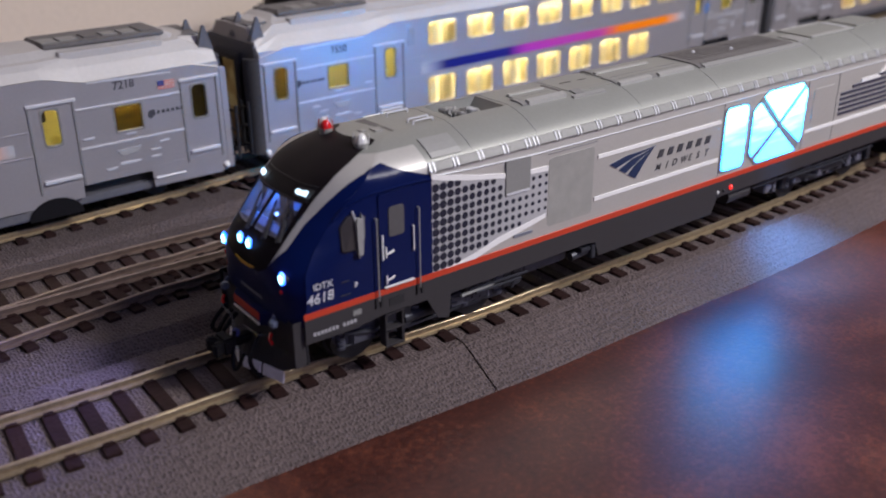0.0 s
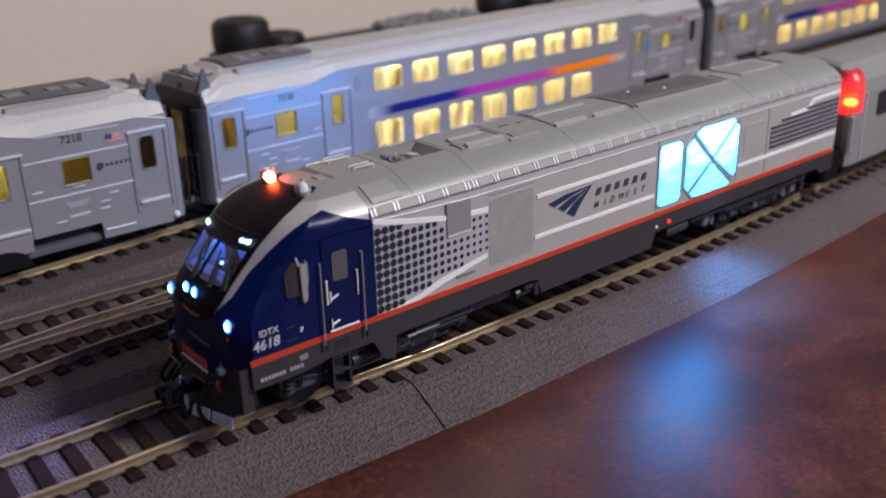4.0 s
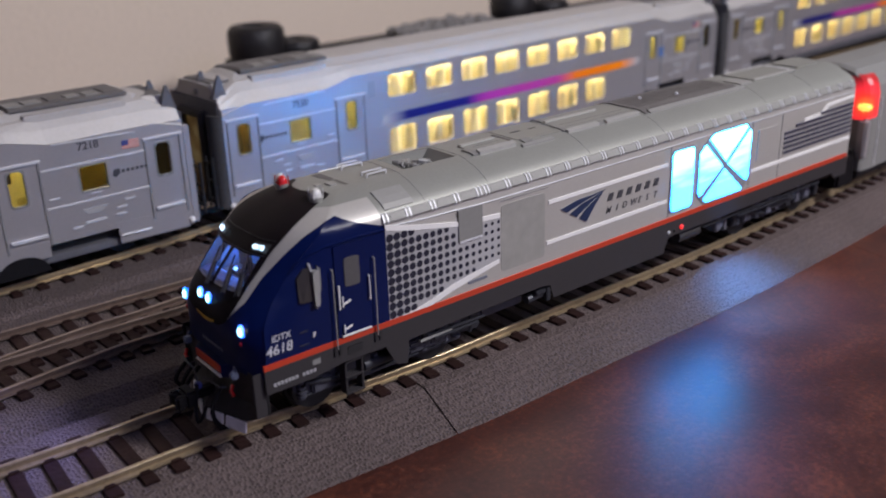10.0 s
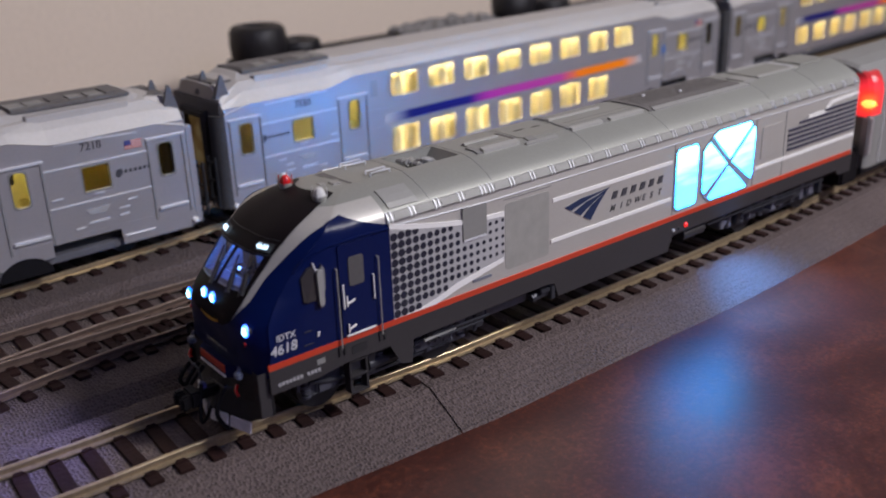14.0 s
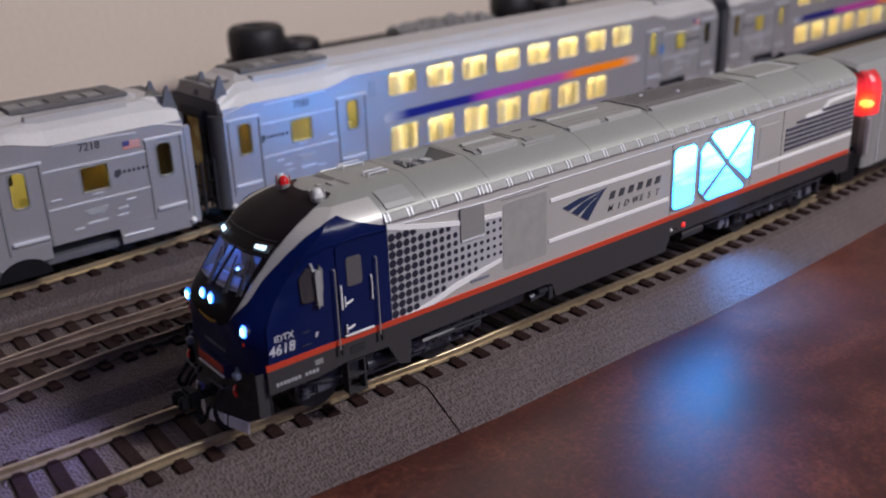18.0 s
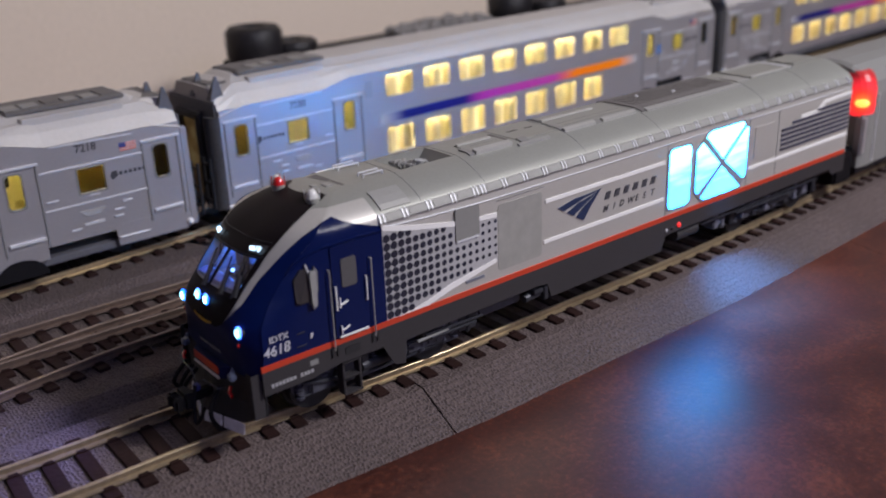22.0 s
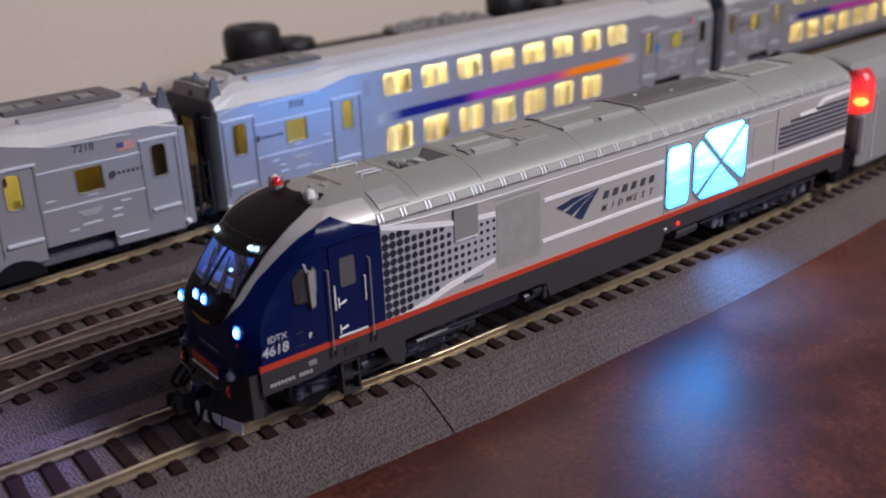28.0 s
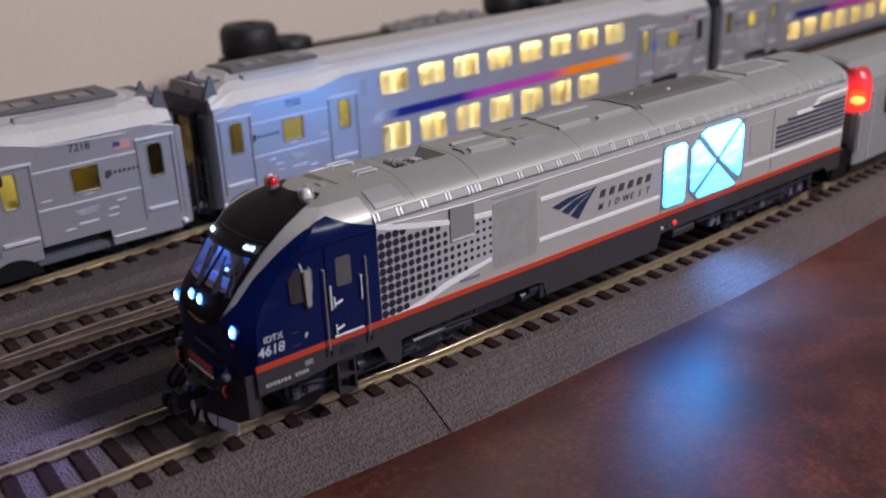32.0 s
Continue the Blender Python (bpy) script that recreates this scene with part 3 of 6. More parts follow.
bmesh.ops.recalc_face_normals(bm, faces=bm.faces)
part("face_mask", bm, BLACK, loco, "black face panel round the windshield", smooth=True)
# inside the cab: console, rear wall, seats and a small blue-white lamp
part("cab_wall", boxes((13.6, 14.4, -12.5, 12.5, 31, 44), bev=0.2), CABIN, loco, "pale cab rear wall")
part("cab_side_lining", slab([(4.4, 31.5), (13.8, 31.5), (13.8, 41.5), (11.6, 41.5), (8.4, 36.5)], 0.5, lambda u, v, d: Vector((u, 10.5 + d, v))), CABIN, loco, "pale inner cab side")
part("cab_side_lining", slab([(4.4, 31.5), (13.8, 31.5), (13.8, 41.5), (11.6, 41.5), (8.4, 36.5)], 0.5, lambda u, v, d: Vector((u, -10.6 + d, v))), CABIN, loco, "pale inner cab side")
part("cab_console", slab([(-0.6, 31.6), (4.2, 31.6), (4.2, 33.0), (2.4, 34.3), (0.4, 33.8)], 18.4, lambda u, v, d: Vector((u + 0.6, -9.2 + d, v))), CABIN, loco, "grey cab console under the windshield")
for y in (-5.0, 5.0):
    part("cab_seat", boxes((9.0, 10.4, y - 2.2, y + 2.2, 31.4, 38.6), (6.4, 9.4, y - 2.2, y + 2.2, 31.4, 33.4), bev=0.5), GUN, loco, "dark cab seat")

BOARDS = []
for y0, y1 in ((-9.3, -0.5), (0.5, 9.3)):
    part("windshield", strip(lambda z: (y0, y1), span(33.75, 40.25, 8), 0.24, 8), SCREEN, loco, "clear windshield pane", smooth=True).visible_shadow = False
    ya, yb = (-9.9, -6.3) if y0 < -1 else (6.3, 9.9)
    board = part("number_board", strip(lambda z: (ya - 0.3, yb + 0.3), span(41.0, 42.5, 3), 0.42, 6), GUN, loco, "dark number board", smooth=True)
    BOARDS.append((ya, yb, board))
# seam over the number boards and the wipers
for z in (40.5, 43.1):
    part("mask_seam", pipe([face_point(y, z, 0.36) for y in span(-10.4, 10.4, 14)], 0.10, 5), GUN, loco)
for y in (-5.2, 1.6, -9.0):
    bm = bmesh.new()
    tube(bm, face_point(y, 33.0, 0.8), face_point(y + 2.2, 39.4, 0.8), 0.2, 6)
    tube(bm, face_point(y - 0.6, 33.2, 0.7), face_point(y + 0.7, 36.9, 0.7), 0.42, 6)
    part("wiper", bm, GUN, loco, "black windshield wiper")


def bead(centre, r, squash=(1, 1, 1), seg=14):
    bm = bmesh.new()
    bmesh.ops.create_uvsphere(bm, u_segments=seg, v_segments=10, radius=r)
    for v in bm.verts:
        v.co = Vector(centre) + Vector((v.co.x * squash[0], v.co.y * squash[1], v.co.z * squash[2]))
    return bm


# first bead glows in place of a bright reflection in the windshield
part("cab_glow", bead((5.2, 1.2, 34.8), 0.4), SPOTGLOW, loco, "glowing bead standing in for a bright reflection", smooth=True)
part("cab_glow", bead((10.6, 7.0, 41.4), 1.0), CABLAMP, loco, "small blue-white cab lamp", smooth=True)


def headlight(y, z, r, name, tall=1.0):
    c = face_point(y, z, 0.2)
    ring = bmesh.new()
    tube(ring, c + Vector((0.7, 0, -0.2)), c + Vector((-0.1, 0, 0.05)), r * 0.9, 16)
    lamp = part(name, ring, GUN, loco, "headlight housing")
    part("lens", bead(c + Vector((-0.3, 0, 0.1)), r, (0.55, 0.92, tall)), LED, lamp, "glowing blue-white lens", smooth=True)
    part("bulb", bead(c + Vector((-0.7, -0.16 * r, 0.1)), r * 0.7, (0.5, 0.9, tall)), LEDCORE, lamp, "bright white centre", smooth=True)


for y in (-1.9, 1.9):
    headlight(y, 31.3, 0.93, "headlight", 1.42)
for y in (-13.0, 13.0):
    headlight(y, 27.0, 1.08, "ditch_light", 1.35)
part("badge", slab([(y, 0.055 * y * y) for y in span(-3.9, 3.9, 12)] + [(y, 0.85 + 0.025 * y * y) for y in span(3.9, -3.9, 12)], 0.2, lambda u, v, d: face_point(u, 25.7 + v, 0.35 + d)), YELLOW, loco, "small yellow curved badge under the headlights")
for k in range(7):
    part("lettering_bar", strip(lambda z: (-4.8 + 1.4 * k, -3.8 + 1.4 * k), span(19.3, 20.2, 1), 0.4, 2), DIMPRINT, loco)
for y in (-12.6, 12.6):
    part("marker_lens", bead(face_point(y, 24.0, 0.2), 0.5, (0.4, 1, 1)), REDLENS, loco, "small unlit red lens", smooth=True)


def on_side(u, v, d):
    """Near side of the locomotive: length, height, outwards."""
    return Vector((u, -17.3 - d + (tuck(u, v) if u < 20 else 0), v))


def on_far(u, v, d):
    return Vector((u, 17.3 + d - (tuck(u, v) if u < 20 else 0), v))


for put in (on_side, on_far):
    # skirt, stripe
    part("skirt", slab([(0, 13.3), (11.5, 13.2), (17, 13.9), (19, 14.2), (30.6, 14.0), (32.0, 11.4), (33.6, 8.6), (36.6, 7.7), (37.2, 13.6), (50, 13.7), (62, 13.9), (80, 14.0), (83, 13.6), (84.5, 9.6), (129, 9.6), (131, 14.2), (218, 14.6), (220, 12.5), (227.5, 12.5), (227.5, 18.7), (0, 18.7)], 0.45, put), SKIRT, loco, "dark grey skirt below the stripe")
    part("side_stripe", slab([(0, 18.6), (227, 18.6), (227, 20.05), (0, 20.05)], 0.32, put), ORANGE, loco, "red-orange stripe along the side")
    # dotted panel
    part("dot_panel", slab([(32.3, 20), (36, 20), (66, 25.2), (66, 37.0), (53, 38.0), (43.6, 39.7), (32.3, 42.5)], 0.16, put), DOTGROUND, loco, "pale grey panel under the dots")
    bm = bmesh.new()
    for i in range(17):
        for k in range(12):
            x, z = 33.25 + 2.01 * i, 19.06 + 2.05 * k
            r = 1.0 - 0.034 * i
            if z - r * 0.5 < np.interp(x, [32, 35.5, 44, 52, 66], [18.6, 19.7, 21.6, 24.0, 26.2]) or z + r * 0.35 > np.interp(x, [32, 36, 43.6, 52.9, 66], [41.9, 40.9, 39.1, 37.4, 36.3]) or x > 65.8:
                continue
            if 52.6 < x + r and x - r < 60.4 and z + r > 33.0:
                continue
            ring = [bm.verts.new(put(max(32.4, x + r * math.cos(a)), z + r * math.sin(a), 0.24)) for a in span(0, 2 * math.pi, 12)[:-1]]
            bm.faces.new(ring)
    part("dot_pattern", bm, NAVYDOT, loco, "dark dots shrinking towards the rear")
    part("dot_border", slab([(32.2, 41.75), (35.7, 40.75), (43.5, 39.1), (52.9, 37.4), (52.9, 38.55), (43.6, 40.25), (35.8, 41.95), (32.2, 43.0)], 0.3, put), WHITE, loco, "white line above the dots")
    part("dot_border", slab([(60.2, 36.75), (65.9, 36.3), (65.9, 37.5), (60.2, 37.8)], 0.3, put), WHITE, loco, "white line above the dots")
    part("dot_swoosh", slab([(34.6, 19.9), (44.2, 20.0), (51.1, 21.8), (65.6, 24.7), (65.6, 25.75), (51.2, 23.5), (44.3, 21.4), (40.0, 20.5)], 0.28, put), WHITE, loco, "white swoosh below the dots")
    part("side_grille", slab(rounded(52.9, 60.2, 33.2, 41.2, 0.3), 0.45, put), PANEL, loco, "grey square side panel")
    part("panel_ledge", slab([(53.1, 33.1), (60.0, 33.1), (60.0, 33.6), (53.1, 33.6)], 0.55, put), LETTER, loco, "pale ledge under the panel")
    part("side_ridge", pipe([put(x, z, 0.05) for x, z in ((33.6, 42.3), (44, 41.7), (62, 41.15), (82, 41.1), (227, 41.3))], 0.16, 5), LETTER, loco, "thin pale ridge under the roof edge")
    part("side_hatch", slab(rounded(66.4, 81.2, 22.0, 39.2, 1.0), 0.07, put), SIDEHATCH, loco, "satin grey side hatch")
    # long white lines
    for x0, x1, z0, z1 in ((82.4, 129.4, 35.7, 36.7), (81.9, 129.6, 24.9, 25.9), (170.0, 227.6, 25.0, 26.0)):
        part("white_line", slab([(x0, z0), (x1, z0), (x1, z1), (x0, z1)], 0.25, put), WHITE, loco, "white side line")
    part("white_line", slab([(197.5, 36.2), (208, 36.4), (211.5, 38.8), (227.6, 39.4), (227.6, 40.4), (210.8, 39.9), (207.4, 37.4), (197.5, 37.3)], 0.25, put), WHITE, loco, "stepped white side line")
    for i in range(7):
        z = 27.6 + 1.55 * i
        x1 = 227.2
        x0 = 187 + (6 if i > 4 else 0) + (14 if i > 5 else 0)
        part("louvre", slab([(x0, z), (x1, z), (x1, z + 0.8), (x0, z + 0.8)], 0.35, put), LOUVRE, loco)
    part("side_panel", slab(rounded(172.5, 183, 28.0, 38.0, 0.5), 0.2, put), SILVER, loco, "grey access panel")
    # seams
    for row in ((66, 82, 40.2, 40.35), (130.4, 130.55, 20.2, 41.2), (169.2, 169.35, 20.2, 41.2), (185, 185.15, 20.2, 41.2)):
        x0, x1, z0, z1 = row
        part("seam", slab([(x0, z0), (x1, z0), (x1, z1), (x0, z1)], 0.12, put), SEAM, loco)
    # lit windows: a bar and an eight-sided cross window
    frame_a = part("window_frame", slab(rounded(130.6, 141.4, 20.9, 39.9, 1.8), 0.25, put), PANEL, loco, "grey window surround")
    part("window_pane", slab(rounded(131.4, 140.7, 21.6, 39.2, 1.5), 0.45, put), BLUELED, frame_a, "glowing blue-white pane")
    oct_out = [(147.0, 20.2), (165.5, 20.2), (168.9, 23.8), (168.9, 38.5), (166.2, 41.7), (149.5, 41.7), (143.0, 37.0), (143.0, 24.0)]
    frame_b = part("window_frame", slab(oct_out, 0.25, put), PANEL, loco, "grey cross-braced window surround")
    for pts in ([(148.0, 39.9), (150.0, 41.1), (165.4, 41.1), (166.2, 40.4), (156.2, 31.9)], [(168.2, 38.6), (168.2, 24.6), (167.2, 23.4), (157.5, 30.6), (167.7, 39.2)], [(165.3, 21.3), (164.6, 20.9), (147.8, 20.9), (146.6, 21.8), (156.0, 29.3)], [(144.7, 23.4), (143.7, 24.6), (143.7, 36.4), (146.2, 38.4), (154.7, 30.6)]):
        part("window_pane", slab(pts, 0.45, put), BLUELED, frame_b, "glowing blue-white pane")
    # lamp cluster on the skirt
    part("side_lamp", bead(put(136.6, 16.0, 0.6), 0.75, (1, 0.7, 1)), REDGLOW, loco, "small glowing red lamp", smooth=True)
    part("side_lamp", bead(put(131.0, 15.6, 0.5), 0.6, (1, 0.7, 1)), CLEAR, loco, "small clear lamp", smooth=True)
    part("side_lamp", bead(put(133.6, 15.6, 0.5), 0.5, (1, 0.7, 1)), GUN, loco, "small dark lamp", smooth=True)
    part("builder_plate", slab([(11.4, 16.3), (13.4, 16.3), (13.4, 17.5), (11.4, 17.5)], 0.55, put), PANEL, loco, "small pale plate on the skirt")
    # cab door
    door = part("cab_door", slab(rounded(18.6, 27.6, 20.4, 41.5, 0.5), 0.45, put), BLUE, loco, "deep blue cab door")
    part("window", slab(rounded(20.9, 24.75, 31.8, 38.4, 0.6), 0.62, put), DOORWIN, door, "smoked door window")
    part("sill", slab([(19.4, 20.3), (27.0, 20.3), (27.0, 20.65), (19.4, 20.65)], 0.8, put), WHITE, door, "white door sill")
    part("handle", rods((put(18.95, 27.2, 1.0), put(18.95, 32.8, 1.0), 0.24)), WHITE, door, "white door grab bar")
    for za, zb, zc in ((29.9, 27.5, 28.6), (23.3, 21.3, 22.6)):
        part("latch", rods((put(19.85, zb, 0.9), put(19.85, za, 0.9), 0.2), (put(19.85, zc - 0.4, 0.9), put(20.7, zc - 0.3, 0.9), 0.22), (put(20.7, zc - 0.3, 0.9), put(21.8, zc + 0.1, 0.9), 0.24)), WHITE, door, "white door latch")
    for x, z0, z1, m in ((17.75, 18.0, 36.6, HATCH), (28.45, 18.0, 36.6, HATCH), (26.95, 27.3, 32.8, WHITE)):
        part("handrail", rods((put(x, z0, 0.9), put(x, z1, 0.9), 0.17), (put(x, z0, 0), put(x, z0, 0.9), 0.2), (put(x, z1, 0), put(x, z1, 0.9), 0.2)), m, loco)
    for x in (17.75, 28.45):
        for dx in (-0.8, 0.5):
            part("rail_socket", slab([(x + dx, 16.4), (x + dx + 0.5, 16.4), (x + dx + 0.5, 18.6), (x + dx, 18.6)], 0.8, put), GUN, loco, "black handrail socket")
    # cab side window with its mirror
    part("cab_window", slab([(9.6, 31.6), (10.4, 31.2), (13.4, 31.2), (13.4, 38.4), (11.6, 38.2), (9.9, 36.4)], 0.62, put), SMOKED, loco, "smoked cab side window")
    part("mirror", slab([(13.0, 30.1), (14.0, 29.8), (14.2, 30.6), (14.4, 37.6), (13.3, 37.8), (13.0, 36.8)], 1.3, put), HATCH, loco, "grey rear-view mirror housing")
    part("mirror_back", slab([(14.4, 32.2), (14.9, 33.2), (15.1, 37.6), (14.5, 38.6), (14.3, 37.4)], 0.7, put), PANEL, loco, "grey mirror back")
    part("mirror_bracket", rods((put(13.1, 37.4, 0.6), put(12.9, 39.2, 0.3), 0.28), (put(13.4, 30.2, 0.8), put(13.8, 29.0, 0.2), 0.24)), PALEBAR, loco)
    # raised arch over the cab
    arch = [(9.0, 37.6), (11.1, 39.8), (13.95, 41.2), (17.2, 41.95), (21.0, 42.1), (25.3, 42.2), (32.2, 41.9)]
    part("cab_arch", pipe([put(*a, 0.1) for a in arch], 0.32), BLUE, loco, "raised blue arch over the cab windows")
    for x0, x1, z in ((9.1, 10.9, 24.75), (8.8, 11.1, 21.75)):
        part("grab_iron", rods((put(x0, z, 0.4), put(x1, z, 0.4), 0.11)), STEEL, loco)
    part("latch", slab([(12.1, 22.8), (12.5, 22.8), (12.9, 23.8), (12.3, 23.8)], 0.5, put), LETTER, loco)
    # writing: bars for names that are marks
    for i in range(12):
        if i != 7:
            x0 = 1.8 + 0.88 * i
            part("lettering_bar", slab([(x0, 14.7), (x0 + 0.6, 14.7), (x0 + 0.6, 15.5), (x0, 15.5)], 0.55, put), PALEBAR, loco)
    for i in range(6):
        x = 104.4 + 3.75 * i
        part("lettering_bar", slab([(x, 31.3), (x + 1.9, 31.3), (x + 2.5, 33.3), (x + 0.8, 33.3)], 0.24, put), DARKLETTER, loco, "row of dark lettering bars")
    part("lettering_bar", slab([(55.8, 21.9), (61.6, 21.9), (61.6, 22.6), (55.8, 22.6)], 0.24, put), DIMPRINT, loco, "row of grey lettering bars")
    for tail_a, tail_b, head_a, head_b in (((86.8, 33.2), (89.0, 31.9), (98.6, 34.5), (103.6, 34.9)), ((90.2, 31.2), (92.6, 29.8), (99.0, 33.7), (102.8, 34.6)), ((93.6, 29.1), (96.4, 27.6), (99.6, 32.9), (102.4, 34.3))):
        mid_a, mid_b = ((tail_a[0] + head_a[0]) / 2, (tail_a[1] + head_a[1]) / 2 + 0.5), ((tail_b[0] + head_b[0]) / 2, (tail_b[1] + head_b[1]) / 2 + 0.3)
        part("logo_blade", slab([tail_a, tail_b, mid_b, head_b, head_a, mid_a], 0.24, put), LOGOBLUE, loco, "blue blade of a painted mark")


def words(text, size, m, mat, parent, name, shear=0.0, label=""):
    """Raised lettering in the built-in font."""
    cu = bpy.data.curves.new(name, "FONT")
    cu.body, cu.size, cu.extrude, cu.shear = text, size * MM, 0.03 * MM, shear
    cu.offset = 0.012 * size * MM
    tmp = bpy.data.objects.new(name, cu)
    me = bpy.data.meshes.new_from_object(tmp)
    bpy.data.objects.remove(tmp)
    me.materials.append(mat)
    ob = new(name, me)
    ob.parent = parent
    ob.matrix_basis = m
    if label:
        ob["label"] = label
    return ob


def side_text(text, size, x, z, mat, shear=0.0, off=0.5):
    return words(text, size, pose(x * MM, (-17.3 - off) * MM, z * MM, 90, 0, 0), mat, loco, "lettering", shear)


for ya, yb, board in BOARDS:
    p0, p1 = face_point(yb, 41.3, 0.85), face_point(ya, 41.3, 0.85)
    ex, up = (p1 - p0).normalized(), (face_point(ya, 42.4) - face_point(ya, 41.2)).normalized()
    ez = ex.cross(up).normalized()
    up = ez.cross(ex)
    p0 = p0 + ez * 0.25 + ex * 0.3
    m = Matrix(((ex.x, up.x, ez.x, p0.x * MM), (ex.y, up.y, ez.y, p0.y * MM), (ex.z, up.z, ez.z, p0.z * MM), (0, 0, 0, 1)))
    words("4618", 1.62, m, BOARD, board, "lit_digits", 0.0, "glowing white digits")
side_text("4618", 3.15, 0.85, 21.75, LETTER, 0.12, 0.25)
side_text("IDTX", 2.0, 2.45, 24.7, LETTER, 0.0, 0.25)
for k, ch in enumerate("MIDWEST"):
    side_text(ch, 2.5, 103.9 + 3.25 * k + (0.8 if ch == "I" else 0), 27.9, DARKLETTER, 0.3, 0.12)

# roof edge rail with its brackets
for side in (-1, 1):
    def along(u0, u1, prof):
        return slab([(p, q) for p, q in prof], u1 - u0, lambda p, q, d: Vector((u0 + d, side * p, q)))

    part("gutter", along(32.5, 227.5, [(16.0, 43.2), (17.5, 43.2), (17.5, 43.45), (16.55, 45.0), (15.7, 45.1)]), GUTTER, loco, "grey slanted roof edge rail")
    posts = [32.6, 38.85, 45.8, 52.8, 59.5] + [61.9 + 6.78 * k for k in range(25)]
    for x, x2 in zip(posts, posts[1:] + [231.0]):
        if x > 227:
            break
        for dx in (-0.55, 0.5):
            part("bracket", along(x + dx, x + dx + 0.36, [(16.0, 43.1), (17.65, 43.1), (17.65, 43.55), (16.72, 45.12), (15.7, 45.2)]), LETTER, loco)
        if x2 - x > 4:
            part("gutter_slot", along(x + 1.5, min(x2 - 1.4, 227), [(16.6, 43.75), (17.42, 43.75), (16.85, 44.7), (16.2, 44.7)]), GUTTER, loco)
    part("roof_hatch", slab([(33.6, 45.5), (41.6, 45.5), (41.6, 46.4), (41.6, 47.4), (41.6, 48.4), (33.6, 48.4), (33.6, 47.4), (33.6, 46.4)], 0.22, lambda u, v, d: Vector((u, side * (half_width(v) + d * 0.5 + 0.04), v + d * 0.85 + 0.05))), HATCH, loco, "pale grey roof shoulder hatch")
# roof top: the exhaust well, hatches, bars and seams
ROOF = 49.8
bm = bmesh.new()
top = [bm.verts.new(p) for p in ((46.9, -5.5, ROOF + 0.02), (62.6, -5.5, ROOF + 0.02), (62.6, 5.5, ROOF + 0.02), (46.9, 5.5, ROOF + 0.02))]
low = [bm.verts.new(p) for p in ((47.4, -5.2, 46.8), (60.0, -5.2, 46.8), (60.0, 5.2, 46.8), (47.4, 5.2, 46.8))]
bm.faces.new(low)
for a in range(4):
    bm.faces.new((top[a], top[(a + 1) % 4], low[(a + 1) % 4], low[a]))
part("exhaust_well", bm, ROOFGREY, loco, "sunken grey exhaust well with a sloping end")
part("well_floor", boxes((47.4, 60.0, -5.2, 5.2, 46.6, 46.9)), DKROOF, loco, "dark floor of the exhaust well")
for i in range(13):
    a, b, c = hash_noise(i), hash_noise(i + 40), hash_noise(i + 80)
    x, y, z = 49.4 + 6.4 * a, -4.0 + 5.6 * b, 48.2 + 1.5 * c
    turn = 2.6 * c
    d = Vector((math.cos(turn), math.sin(turn), 0.25 * a)) * (1.0 + 0.5 * b)
    bm = tube(bmesh.new(), Vector((x, y, z)) - d, Vector((x, y, z)) + d, 0.62, 10)
    tube(bm, Vector((x, y, z)) - d * 0.35, Vector((x, y, z)) + d * 0.35, 0.82, 10)
    part("exhaust_fitting", bm, HATCH, loco, "small grey exhaust fitting")
for x0, x1, y0, y1 in ((36.0, 41.6, 4.2, 6.4), (36.9, 42.2, -4.7, -2.7)):
    bm = bmesh.new()
    for y in (y0, y1):
        tube(bm, (x0, y, 50.6), (x1, y, 50.6), 0.22, 7)
        for x in (x0, x1):
            tube(bm, (x, y, 49.6), (x, y, 50.6), 0.22, 7)
    part("lifting_lug", bm, LETTER, loco, "pale grey lifting lug")


def roof_z(y):
    """Height of the rounded roof at a distance from its middle."""
    return float(np.interp(abs(y), WW[::-1], ZW[::-1]))


def roof_panel(name, x0, x1, y0, y1, h, mat, label="", parent=None, n=8):
    """A panel that follows the rounding of the roof, h proud of it."""
    ys = span(y0, y1, n)
    prof = [(y, roof_z(y) - 0.3) for y in ys] + [(y, roof_z(y) + h) for y in ys[::-1]]
    return part(name, slab(prof, x1 - x0, lambda u, v, d: Vector((x0 + d, u, v))), mat, parent or loco, label)


# framed hatch behind the exhaust well
lid = roof_panel("roof_hatch", 68.0, 80.6, -7.0, 0.4, 0.25, ROOFGREY, "low grey roof hatch with raised rims")
roof_panel("hatch_rim", 68.2, 80.2, -7.9, -6.4, 0.95, PALERIM, "", lid, 3)
roof_panel("hatch_rim", 68.2, 79.4, -0.7, 0.3, 0.65, PALERIM, "", lid, 2)
roof_panel("hatch_bar", 80.8, 81.7, -5.0, 2.2, 0.3, DKROOF, "dark bar at the hatch end", lid, 3)
roof_panel("hatch_bar", 66.4, 68.0, -7.6, -3.0, 0.4, PANEL, "", lid, 3)
for k in range(2):
    roof_panel("hatch_seam", 70.5, 79.5, -4.9 + 2.1 * k, -4.75 + 2.1 * k, 0.3, SEAM, "", lid, 1)
# flat plate with two slots, and the bars beside it
plate = roof_panel("roof_hatch", 83.0, 98.0, -6.6, 7.6, 0.14, ROOFGREY, "flat grey roof plate with slots")
for x0, x1, y in ((86.2, 89.8, 0.75), (92.3, 95.0, 0.4)):
    roof_panel("slot", x0, x1, y - 0.3, y + 0.3, 0.18, GUN, "dark slot", plate, 1)
roof_panel("roof_bar", 81.5, 92.4, -9.2, -8.3, 0.5, HATCH, "pale grey roof bar")
roof_panel("roof_block", 83.4, 86.2, -7.8, -5.6, 0.35, PANEL, "small dark roof block")
